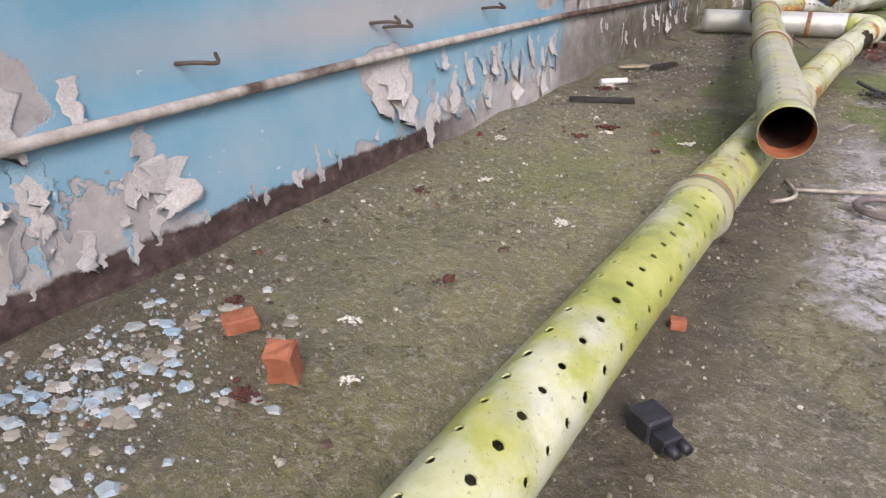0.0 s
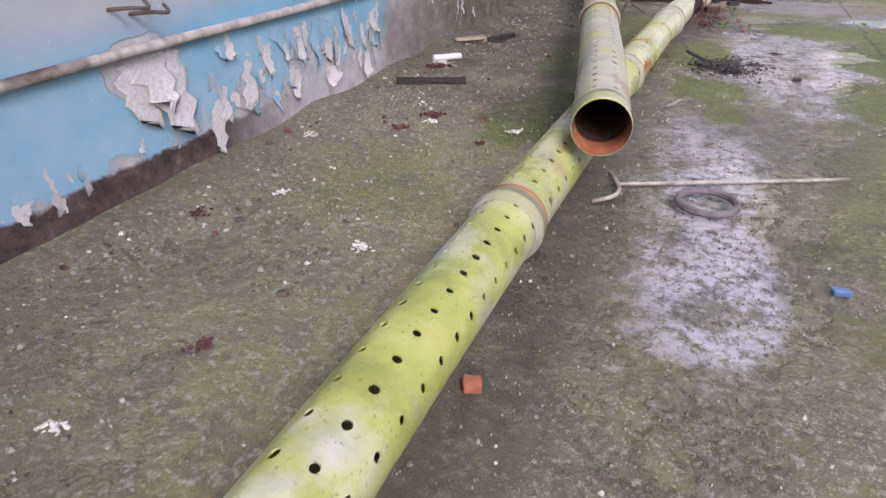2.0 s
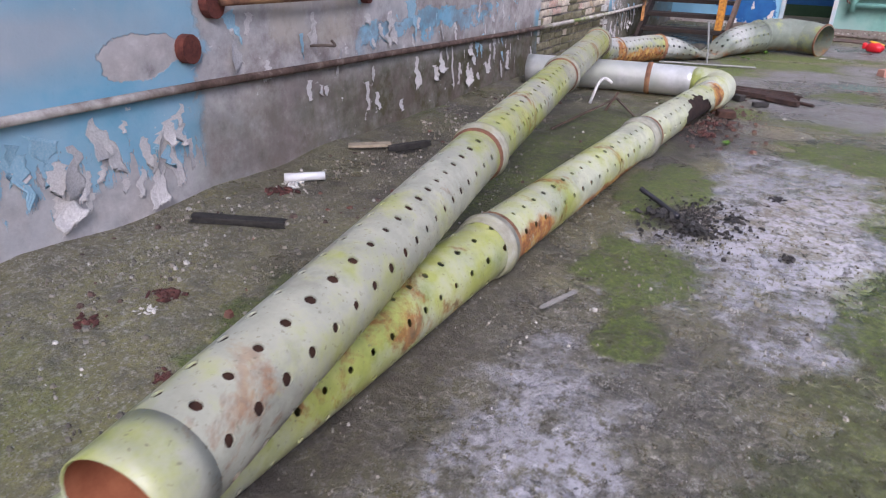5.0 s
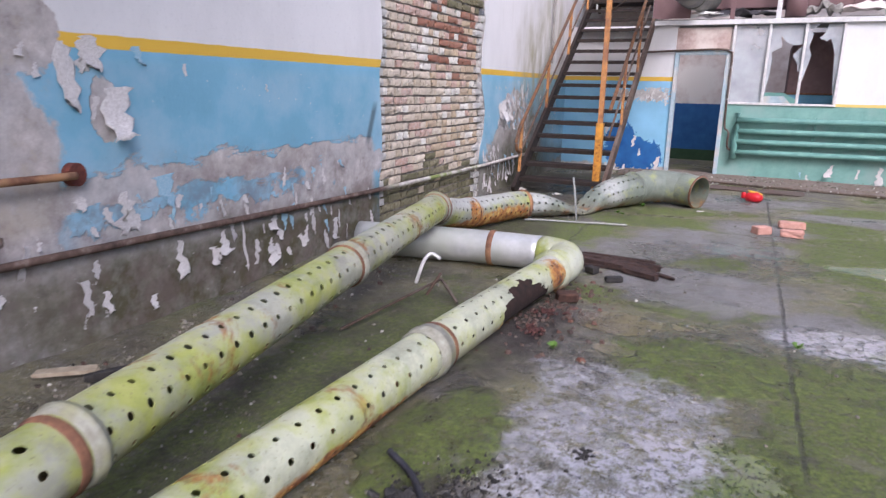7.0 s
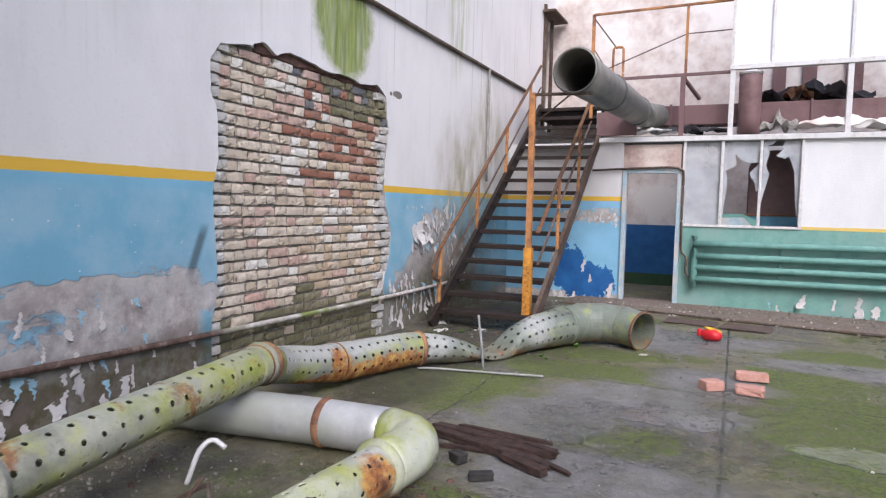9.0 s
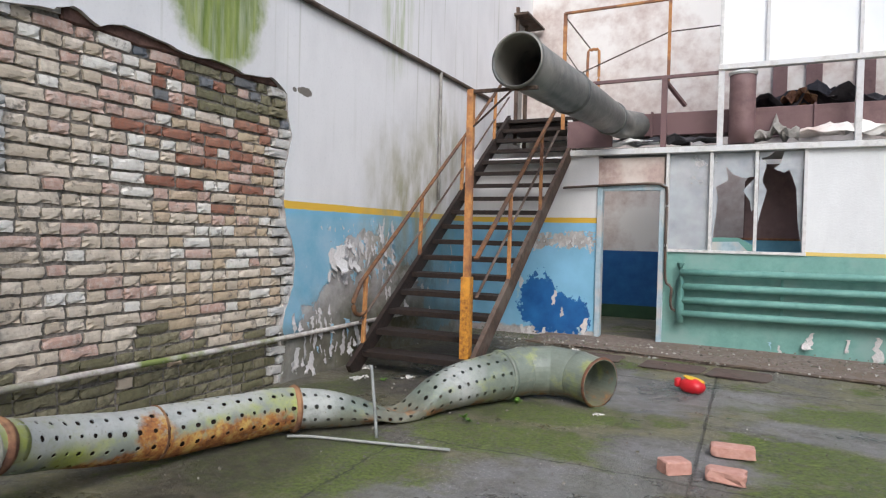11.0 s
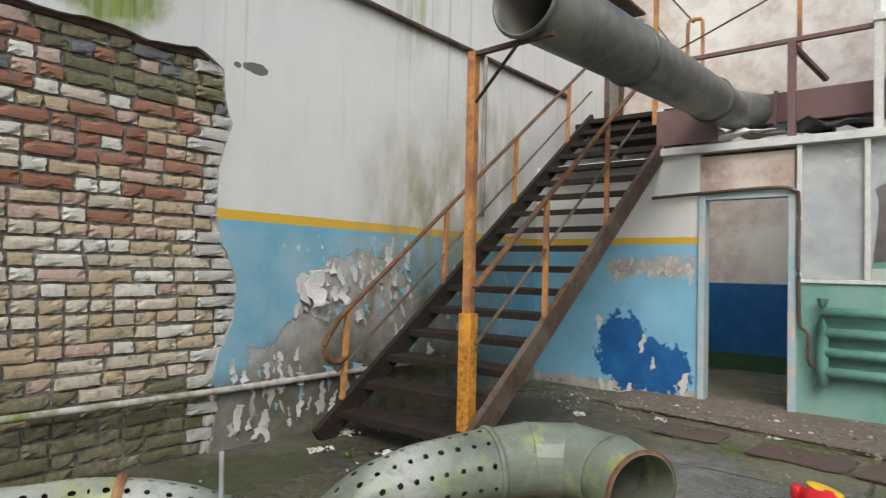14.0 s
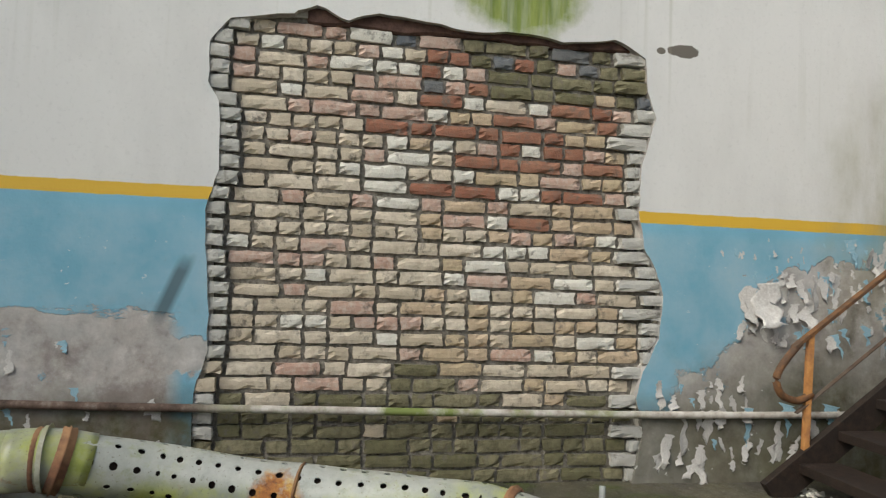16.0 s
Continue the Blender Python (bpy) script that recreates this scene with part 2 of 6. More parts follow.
    k.put(n.inputs[7], dark)
    h = k.f("ADD", k.f("ADD", k.f("MULTIPLY", fine, 0.6), k.f("MULTIPLY", grit, 0.3)), k.f("ADD", k.f("MULTIPLY", mid, 0.7), k.f("MULTIPLY", moss, 0.8)))
    h = k.f("SUBTRACT", k.f("ADD", h, k.f("MULTIPLY", blot, 0.8)), k.f("MULTIPLY", seam, 0.6))
    h = k.f("MULTIPLY", h, k.step(wet, 0.3, 1.0, 1.0, 0.3))
    h = k.f("MULTIPLY", h, k.step(pool, 0.0, 1.0, 1.0, 0.1))
    rough = k.mixf(pool, k.mixf(wet, 0.72, 0.13), 0.05)
    return k.out(n.outputs[2], rough, 0, h, 0.022, 0.9, 0.8)


def painted_wall(name, upper, lower, stripe, z0=1.555, z1=1.625, peel=None, marks=None, low=0.5):
    k = Kit(name)
    z = k.axis(2)
    z = k.f("ADD", z, k.f("MULTIPLY", k.f("SUBTRACT", k.noise(9, 3), 0.5), 0.014))
    grime = k.noise(1.3, 6, 0.62, (1, 1, 0.45))
    fine = k.noise(38, 5, 0.65)
    up = k.mix(k.step(grime, 0.42, 0.75, 0, 0.6), upper, tuple(c * 0.72 for c in upper))
    up = k.mix(k.step(fine, 0.55, 0.8, 0, 0.3), up, tuple(c * 0.6 for c in upper))
    lo = k.mix(k.step(k.noise(2.2, 5), 0.35, 0.7, 0, 0.7), lower, tuple(min(1, c * 1.25 + 0.03) for c in lower))
    lo = k.mix(k.step(fine, 0.6, 0.8, 0, 0.35), lo, tuple(c * 0.6 for c in lower))
    col = k.mix(k.step(z, z0 - 0.003, z0 + 0.003), lo, stripe)
    col = k.mix(k.step(z, z1 - 0.003, z1 + 0.003), col, up)
    h = fine
    rough = 0.55
    if peel:
        bare = k.ramp(k.noise(7, 7, 0.7), (0.28, (0.21, 0.18, 0.165)), (0.42, (0.38, 0.345, 0.325)), (0.58, (0.50, 0.465, 0.44)), (0.72, (0.68, 0.65, 0.62)))
        m = peel(k)
        col = k.mix(m, col, bare)
        h = k.f("SUBTRACT", k.f("MULTIPLY", fine, 0.35), k.f("MULTIPLY", m, 0.8))
        rough = k.mixf(m, 0.5, 0.92)
    if marks:
        col = marks(k, col)
    return k.out(col, rough, 0, h, 0.006, 0.8)


def left_peel(k):
    z, y = k.axis(2), k.axis(1)
    n = k.noise(3.2, 7, 0.66)
    teeth = k.noise(2.2, 6, 0.7, (1, 5.5, 1.4))
    low = k.step(k.f("ADD", z, k.f("MULTIPLY", k.f("SUBTRACT", n, 0.5), 0.55)), 0.16, 0.12)
    torn_edge = k.f("MULTIPLY", k.step(k.f("ADD", z, k.f("MULTIPLY", k.f("SUBTRACT", teeth, 0.5), 1.5)), 0.27, 0.25), k.f("MULTIPLY", k.step(y, 4.6, 4.9), k.step(y, 6.9, 6.8)))
    near_edge = k.f("MULTIPLY", k.step(k.f("ADD", z, k.f("MULTIPLY", k.f("SUBTRACT", k.noise(3, 7, 0.7), 0.5), 1.4)), 0.30, 0.28), k.step(y, 3.3, 3.1))
    grey = k.f("MULTIPLY", k.step(k.f("ADD", y, k.f("MULTIPLY", k.f("SUBTRACT", n, 0.5), 0.2)), 6.72, 6.76), k.step(y, 10.4, 10.3))
    below = k.f("MULTIPLY", grey, k.step(k.f("ADD", z, k.f("MULTIPLY", k.f("SUBTRACT", n, 0.5), 0.5)), 0.50, 0.46))
    band_n = k.f("ADD", z, k.f("MULTIPLY", k.f("SUBTRACT", k.noise(2.6, 8, 0.7, (1, 0.8, 2.2)), 0.5), 0.55))
    band = k.f("MULTIPLY", k.f("MULTIPLY", k.step(y, 7.6, 7.7), k.step(y, 11.2, 11.1)), k.f("MULTIPLY", k.step(band_n, 0.94, 0.92), k.step(band_n, 0.74, 0.76)))
    foot = k.f("MULTIPLY", k.f("MULTIPLY", k.step(y, 8.0, 8.2), k.step(y, 11.2, 11.1)), k.step(k.f("ADD", z, k.f("MULTIPLY", k.f("SUBTRACT", k.noise(3.4, 7, 0.72), 0.5), 0.9)), 0.66, 0.63))
    return k.any(k.step(k.axis(0), -2.4515, -2.4535), low, torn_edge, near_edge, below, band, foot, k.blob((-2.45, 7.45, 1.05), (1, 0.72, 0.62), 0.35, 3, 0.03),
                 k.blob((-2.45, 7.8, 1.62), (1, 0.42, 0.22), 0.5, 4, 0.03), k.blob((-2.45, 7.4, 0.55), (1, 0.7, 0.3), 0.4, 5, 0.03), k.blob((-2.45, 2.55, 0.72), (1, 0.26, 0.2), 0.5, 5, 0.03),
                 k.blob((-2.45, 15.3, 0.5), (1, 1.2, 0.55), 0.6, 4, 0.03), k.blob((-2.45, 14.5, 0.22), (1, 0.95, 0.26), 0.6, 5, 0.03), k.blob((-2.45, 15.1, 1.15), (1, 0.55, 0.2), 1.1, 7, 0.03),
                 k.blob((-2.45, 10.75, 0.72), (1, 0.6, 0.15), 0.8, 5, 0.05), k.blob((-2.45, 6.45, 0.74), (1, 0.22, 0.1), 0.6, 5, 0.03),
                 k.blob((-2.45, 8.42, 1.25), (1, 0.1, 0.16), 0.6, 6, 0.03), k.blob((-2.45, 4.5, 0.52), (1, 0.2, 0.13), 0.5, 6, 0.03))


def left_marks(k, col):
    y, z = k.axis(1), k.axis(2)
    inner = k.f("MULTIPLY", k.step(k.noise(1.9, 7, 0.72), 0.47, 0.53), k.f("MULTIPLY", k.step(y, 6.8, 6.9), k.step(y, 8.15, 8.0)))
    col = k.mix(k.f("MULTIPLY", inner, k.f("MULTIPLY", k.step(z, 0.62, 0.70), k.step(z, 1.85, 1.6, 0.0, 0.75))), col, k.mix(k.noise(9, 5, 0.7), (0.36, 0.31, 0.24), (0.50, 0.45, 0.38)))
    haze = k.f("MULTIPLY", k.step(k.noise(1.1, 6, 0.66), 0.42, 0.66, 0.0, 0.5), k.step(z, 1.52, 1.45))
    col = k.mix(haze, col, (0.46, 0.50, 0.53))
    alg = k.f("MULTIPLY", k.blob((-2.45, 12.95, 3.25), (1, 0.5, 0.62), 0.35, 3, 0.12), k.step(k.noise(5, 5, 0.6, (1, 3, 0.3)), 0.3, 0.55, 0.7, 1))
    col = k.mix(alg, col, k.ramp(k.noise(6, 5, 0.6, (1, 3, 0.4)), (0.3, (0.13, 0.19, 0.03)), (0.7, (0.33, 0.38, 0.10))))
    alg2 = k.f("MULTIPLY", k.blob((-2.45, 15.7, 4.0), (1, 0.3, 0.7), 0.5, 3, 0.4), k.step(k.noise(5, 5, 0.6, (1, 3, 0.3)), 0.4, 0.6, 0.0, 0.7))
    col = k.mix(alg2, col, (0.36, 0.42, 0.20))
    st = k.any(k.blob((-2.45, 16.2, 1.75), (1, 0.9, 0.75), 0.7, 1.6, 0.5), k.f("MULTIPLY", k.blob((-2.45, 17.0, 2.4), (1, 0.7, 0.7), 0.7, 1.6, 0.5), 0.8))
    col = k.mix(k.f("MULTIPLY", st, k.step(k.noise(2.5, 6, 0.6, (1, 2, 0.7)), 0.33, 0.62, 0.05, 0.85)), col, k.mix(k.noise(6, 6, 0.7), (0.20, 0.19, 0.09), (0.40, 0.37, 0.22)))
    zz = k.f("ADD", z, k.f("MULTIPLY", k.f("SUBTRACT", k.noise(3, 6, 0.65), 0.5), 0.3))
    mould = k.f("MULTIPLY", k.f("MULTIPLY", k.step(zz, 0.58, 0.36), k.step(y, 6.75, 8.4, 0.45, 1.0)), k.f("MULTIPLY", k.step(y, 6.6, 6.75), k.step(y, 14.2, 11.0, 0.55, 1.0)))
    col = k.mix(k.f("MULTIPLY", mould, k.step(k.noise(4.5, 7, 0.7), 0.3, 0.55, 0.55, 0.97)), col, k.mix(k.noise(11, 5), (0.035, 0.034, 0.014), (0.11, 0.10, 0.045)))
    grime = k.f("MULTIPLY", k.f("MULTIPLY", k.step(zz, 1.05, 0.7), k.step(y, 6.7, 6.8)), k.step(k.noise(3.2, 8, 0.74), 0.46, 0.60, 0.0, 0.55))
    col = k.mix(k.f("MULTIPLY", grime, k.step(y, 11.3, 11.2)), col, (0.17, 0.13, 0.12))
    tail = k.f("ADD", k.f("SUBTRACT", y, 11.11), k.f("MULTIPLY", k.f("SUBTRACT", z, 1.05), -0.4))
    smear = k.f("MULTIPLY", k.step(k.f("ABSOLUTE", tail), 0.055, 0.02), k.blob((-2.45, 11.1, 1.06), (1, 0.3, 0.16), 0.25, 6, 0.3))
    col = k.mix(k.f("MULTIPLY", smear, 0.8), col, (0.07, 0.10, 0.115))
    spall = k.any(k.blob((-2.45, 14.03, 2.63), (1, 0.11, 0.04), 0.5, 9, 0.05), k.blob((-2.45, 13.88, 2.62), (1, 0.03, 0.02), 0.4, 9, 0.05))
    col = k.mix(spall, col, (0.16, 0.14, 0.12))
    damp = k.any(k.f("MULTIPLY", k.blob((-2.45, 15.5, 0.2), (1, 1.5, 0.62), 0.6, 2.5, 0.4), k.step(k.noise(5, 6, 0.7), 0.35, 0.6, 0.5, 0.95)), k.f("MULTIPLY", k.blob((-2.45, 15.9, 0.85), (1, 1.0, 0.4), 0.6, 2.5, 0.5), k.step(k.noise(3, 6, 0.7), 0.4, 0.6, 0.0, 0.75)))
    col = k.mix(damp, col, k.mix(k.noise(7), (0.04, 0.034, 0.016), (0.12, 0.11, 0.05)))
    worn = k.any(k.f("MULTIPLY", k.blob((-2.45, 4.6, 0.80), (1, 1.5, 0.11), 0.35, 2, 0.6), 0.75), k.f("MULTIPLY", k.blob((-2.45, 5.9, 0.86), (1, 0.6, 0.14), 0.5, 3, 0.5), 0.6))
    col = k.mix(worn, col, k.mix(k.noise(6, 5), (0.44, 0.41, 0.42), (0.60, 0.57, 0.56)))
    scar = k.f("MULTIPLY", k.step(k.noise(16, 4, 0.6, (1, 1, 1.4)), 0.68, 0.71), k.step(k.noise(1.4, 4), 0.45, 0.6))
    col = k.mix(k.f("MULTIPLY", scar, k.step(z, 1.5, 1.4)), col, (0.70, 0.69, 0.67))
    foot = k.f("MULTIPLY", k.step(k.f("ADD", z, k.f("MULTIPLY", k.noise(5, 6, 0.7), 0.12)), 0.215, 0.195), k.step(y, 5.6, 4.9))
    col = k.mix(foot, col, k.ramp(k.noise(14, 6, 0.7), (0.35, (0.045, 0.03, 0.027)), (0.6, (0.11, 0.075, 0.07)), (0.75, (0.24, 0.20, 0.18))))
    drip = k.f("MULTIPLY", k.step(k.noise(2.4, 3, 0.5, (1, 5, 0.12)), 0.60, 0.72, 0, 0.5), k.step(z, 2.0, 3.4))
    return k.mix(drip, col, (0.33, 0.33, 0.24))


def duct_mat(name, green=0.5, base=(0.50, 0.52, 0.49), rusty=0.5, low=0.12, burn=(), bare=()):
    k = Kit(name)
    n1, n2, fine = k.noise(1.7, 6, 0.6), k.noise(6, 7, 0.68), k.noise(60, 5, 0.65)
    col = k.mix(k.step(n2, 0.4, 0.65), base, tuple(min(1, c * 1.4) for c in base))
    col = k.mix(k.step(k.noise(2.6, 7, 0.7), 0.50, 0.66, 0, 0.7), col, tuple(c * 0.5 for c in base))
    m = k.f("ADD", k.f("MULTIPLY", n1, 0.62), k.f("MULTIPLY", n2, 0.40))
    moss = k.step(m, 0.64 - 0.28 * green, 0.74 - 0.26 * green, 0, 0.95)
    col = k.mix(moss, col, k.ramp(k.noise(4, 6, 0.65), (0.28, (0.15, 0.20, 0.035)), (0.5, (0.34, 0.37, 0.075)), (0.72, (0.47, 0.48, 0.17))))
    # Lower side browned: dirt and rust with the underside's shade painted in.
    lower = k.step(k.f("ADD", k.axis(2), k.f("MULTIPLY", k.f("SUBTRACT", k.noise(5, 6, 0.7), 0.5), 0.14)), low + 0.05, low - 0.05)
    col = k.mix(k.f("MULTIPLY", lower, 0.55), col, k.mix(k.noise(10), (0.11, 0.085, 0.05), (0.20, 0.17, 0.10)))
    rust = k.f("MULTIPLY", k.step(k.noise(3.1, 7, 0.72, None, 0.4), 0.66 - 0.12 * rusty, 0.72 - 0.10 * rusty), k.step(k.noise(0.9, 4), 0.55 - 0.25 * rusty, 0.62 - 0.2 * rusty))
    edge = k.f("MULTIPLY", k.step(k.noise(5, 6, 0.7), 0.50, 0.60), k.step(lower, 0.4, 0.9))
    rust = k.any(k.f("MULTIPLY", rust, 0.85), k.f("MULTIPLY", edge, 0.85))
    col = k.mix(rust, col, k.ramp(k.noise(20, 6, 0.7), (0.3, (0.07, 0.03, 0.018)), (0.55, (0.28, 0.11, 0.03)), (0.75, (0.46, 0.28, 0.09))))
    for c, s in bare:
        b = k.f("MULTIPLY", k.blob(c, s, 0.5, 6, 0.25), k.step(k.noise(12, 6, 0.7), 0.35, 0.5, 0.4, 0.95))
        col = k.mix(b, col, k.mix(k.noise(25, 5, 0.7), (0.30, 0.31, 0.29), (0.52, 0.53, 0.50)))
    for c, s in burn:
        b = k.f("MULTIPLY", k.blob(c, s, 0.7, 9, 0.15), k.step(k.noise(16, 6, 0.7), 0.34, 0.46, 0.3, 0.97))
        col = k.mix(b, col, k.ramp(k.noise(11, 6, 0.72), (0.33, (0.09, 0.035, 0.02)), (0.48, (0.34, 0.13, 0.03)), (0.64, (0.56, 0.36, 0.09))))
        rust = k.any(rust, b)
    speck = k.step(k.noise(75, 3, 0.5), 0.64, 0.70, 0, 0.6)
    col = k.mix(speck, col, (0.16, 0.14, 0.08))
    return k.out(col, k.mixf(rust, 0.38, 0.9), 0.0, k.f("ADD", k.f("MULTIPLY", fine, 0.25), k.f("ADD", k.f("MULTIPLY", rust, 0.6), k.f("MULTIPLY", n2, 0.5))), 0.004, 0.6, 0.5)


def speckled(name, a, b, scale=12, rough=0.8, metal=0.0, c=None, per=False, local=False, bump=0.003):
    k = Kit(name)
    if local:
        k.local().shift()
    n, big = k.noise(scale, 6, 0.65), k.noise(scale * 0.16, 5, 0.6)
    col = k.ramp(n, (0.3, a), (0.7, b))
    if c:
        col = k.mix(k.step(big, 0.48, 0.6), col, c)
    if per:
        v = k.rand()
        h = k.t.nodes.new("ShaderNodeHueSaturation")
        k.put(h.inputs["Color"], col)
        k.put(h.inputs["Value"], k.step(v, 0, 1, 0.72, 1.2))
        col = h.outputs[0]
    return k.out(col, rough, metal, k.f("ADD", n, k.f("MULTIPLY", k.noise(scale * 4, 4), 0.5)), bump, 0.7)


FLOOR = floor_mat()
WHITE, BLUE, YELLOW = (0.75, 0.74, 0.735), (0.185, 0.405, 0.54), (0.72, 0.45, 0.05)
WALL_L = painted_wall("painted_plaster_left", WHITE, BLUE, YELLOW, peel=left_peel, marks=left_marks)
WALL_E = painted_wall("painted_plaster_end", WHITE, (0.22, 0.45, 0.62), YELLOW, peel=lambda k: k.any(
    k.blob((-0.95, 17.9, 1.32), (0.42, 1, 0.10), 1.9, 13, 0.03), k.blob((-1.42, 17.9, 1.3), (0.14, 1, 0.12), 0.6, 9, 0.03), k.f("MULTIPLY", k.step(k.f("ADD", k.axis(2), k.f("MULTIPLY", k.noise(6, 5), 0.16)), 0.19, 0.16), 1.0)),
    marks=lambda k, col: k.mix(k.any(k.blob((-1.38, 17.9, 0.45), (0.27, 1, 0.38), 0.75, 8, 0.02), k.blob((-1.2, 17.9, 0.33), (0.36, 1, 0.28), 0.8, 9, 0.02), k.blob((-0.88, 17.9, 0.27), (0.22, 1, 0.26), 0.9, 10, 0.02)), col,
                               k.ramp(k.noise(5, 5), (0.3, (0.015, 0.09, 0.27)), (0.7, (0.03, 0.15, 0.40)))))
BACK = speckled("whitewashed_brick", (0.52, 0.42, 0.38), (0.74, 0.69, 0.64), 6, 0.85, c=(0.80, 0.77, 0.73))
PLAIN = speckled("plain_plaster", (0.55, 0.53, 0.50), (0.70, 0.68, 0.65), 5, 0.85)
CONCRETE = speckled("grey_concrete", (0.20, 0.19, 0.17), (0.36, 0.34, 0.31), 14, 0.9)
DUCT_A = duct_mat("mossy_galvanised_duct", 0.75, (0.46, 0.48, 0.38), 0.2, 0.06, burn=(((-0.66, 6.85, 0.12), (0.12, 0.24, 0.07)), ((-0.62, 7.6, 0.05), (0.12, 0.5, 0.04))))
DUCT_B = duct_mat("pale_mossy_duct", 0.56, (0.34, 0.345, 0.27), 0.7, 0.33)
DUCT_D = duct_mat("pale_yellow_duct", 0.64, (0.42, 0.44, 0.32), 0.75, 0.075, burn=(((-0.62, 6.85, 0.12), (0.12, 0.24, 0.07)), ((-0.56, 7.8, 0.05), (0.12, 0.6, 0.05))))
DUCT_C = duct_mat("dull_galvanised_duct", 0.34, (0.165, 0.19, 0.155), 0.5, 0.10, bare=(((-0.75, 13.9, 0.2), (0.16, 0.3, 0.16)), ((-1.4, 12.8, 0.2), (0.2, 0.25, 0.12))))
SILVER = speckled("dull_silver_foil", (0.34, 0.35, 0.34), (0.58, 0.59, 0.59), 5, 0.42, 0.3, c=(0.40, 0.42, 0.36))
RUST = speckled("rusty_steel", (0.10, 0.05, 0.035), (0.27, 0.13, 0.07), 20, 0.9, c=(0.36, 0.20, 0.10))
INNER = speckled("rust_inside", (0.22, 0.07, 0.03), (0.40, 0.15, 0.07), 12, 0.9)
ORANGE = speckled("worn_orange_paint", (0.36, 0.15, 0.05), (0.58, 0.29, 0.10), 22, 0.65, c=(0.24, 0.11, 0.06))
OCHRE = speckled("bright_ochre_paint", (0.20, 0.07, 0.025), (0.72, 0.34, 0.04), 30, 0.5, c=(0.70, 0.33, 0.045))
BROWNRAIL = speckled("brown_flaking_paint", (0.04, 0.028, 0.022), (0.12, 0.075, 0.05), 16, 0.75, c=(0.13, 0.10, 0.08))
TREAD = speckled("dirty_steel_tread", (0.007, 0.005, 0.004), (0.04, 0.024, 0.017), 24, 0.7, c=(0.022, 0.015, 0.012))
MAROON = speckled("maroon_primer_steel", (0.13, 0.075, 0.075), (0.21, 0.13, 0.125), 8, 0.6, c=(0.17, 0.10, 0.10))
DARKDUCT = speckled("grey_black_duct", (0.09, 0.093, 0.092), (0.19, 0.19, 0.175), 9, 0.4, 0.3, c=(0.26, 0.25, 0.22))
WHITESTEEL = speckled("chipped_white_steel", (0.50, 0.49, 0.47), (0.74, 0.73, 0.71), 18, 0.6, c=(0.66, 0.66, 0.66))
GREEN = speckled("green_wall_paint", (0.15, 0.31, 0.265), (0.22, 0.41, 0.355), 7, 0.5, c=(0.24, 0.38, 0.34))
GREENDARK = speckled("green_radiator_paint", (0.11, 0.26, 0.225), (0.18, 0.36, 0.31), 7, 0.5)
DEEPBLUE = speckled("deep_blue_paint", (0.02, 0.10, 0.30), (0.035, 0.15, 0.40), 5, 0.5)
PANEL = speckled("milky_panel", (0.83, 0.84, 0.86), (0.90, 0.90, 0.91), 2, 0.4, c=(0.80, 0.82, 0.86))
FLAKE = speckled("curled_paint_back", (0.46, 0.43, 0.41), (0.72, 0.70, 0.68), 20, 0.7, local=True)
FLAKEBLUE = speckled("curled_blue_paint", (0.22, 0.42, 0.54), (0.40, 0.56, 0.64), 20, 0.6, local=True)
BLACK = speckled("black_charred", (0.012, 0.012, 0.012), (0.05, 0.045, 0.04), 20, 0.7)


# ---- building kit ----
def mesh_of(name, bm, material, smooth=False):
    me = bpy.data.meshes.new(name)
    bm.normal_update()
    bm.to_mesh(me)
    bm.free()
    for m in material if isinstance(material, (list, tuple)) else [material]:
        me.materials.append(m)
    if smooth:
        me.polygons.foreach_set("use_smooth", [True] * len(me.polygons))
    return me


def part(name, bm, material, parent, label="", smooth=False):
    ob = new(name, mesh_of(name, bm, material, smooth))
    ob.parent = parent
    return tagged(ob, label)


def thing(name, bm, material, label, category, group="", kind="", smooth=False):
    ob = new(name, mesh_of(name, bm, material, smooth) if bm else None)
    return tagged(ob, label, category, group, kind)


def setting(name, bm, material, label, category="wall", smooth=False):
    return thing(name, bm, material, label, category, "", "structure", smooth)


def add_box(bm, lo, hi, bevel=0.0, m=None):
    """A box from corner lo to corner hi, with small chamfers."""
    c = [(a + b) / 2 for a, b in zip(lo, hi)]
    s = [abs(b - a) for a, b in zip(lo, hi)]
    mat = Matrix.Translation(c) @ Matrix.Diagonal((*s, 1))
    if m is not None:
        mat = m @ mat
    r = bmesh.ops.create_cube(bm, size=1, matrix=mat)
    if bevel:
        es = {e for v in r["verts"] for e in v.link_edges}
        bmesh.ops.bevel(bm, geom=list(es), offset=bevel, segments=1, affect="EDGES", profile=0.5)


def box(lo, hi, bevel=0.0, m=None):
    bm = bmesh.new()
    add_box(bm, lo, hi, bevel, m)
    return bm


def bar_between(a, b, w, d, bevel=0.002, roll=0.0):
    """A straight bar of section w by d from a to b."""
    a, b = Vector(a), Vector(b)
    q = (b - a).to_track_quat("Z", "Y").to_matrix().to_4x4()
    bm = bmesh.new()
    add_box(bm, (-w / 2, -d / 2, 0), (w / 2, d / 2, (b - a).length), bevel, Matrix.Translation(a) @ q @ pose(0, 0, 0, 0, 0, roll))
    return bm


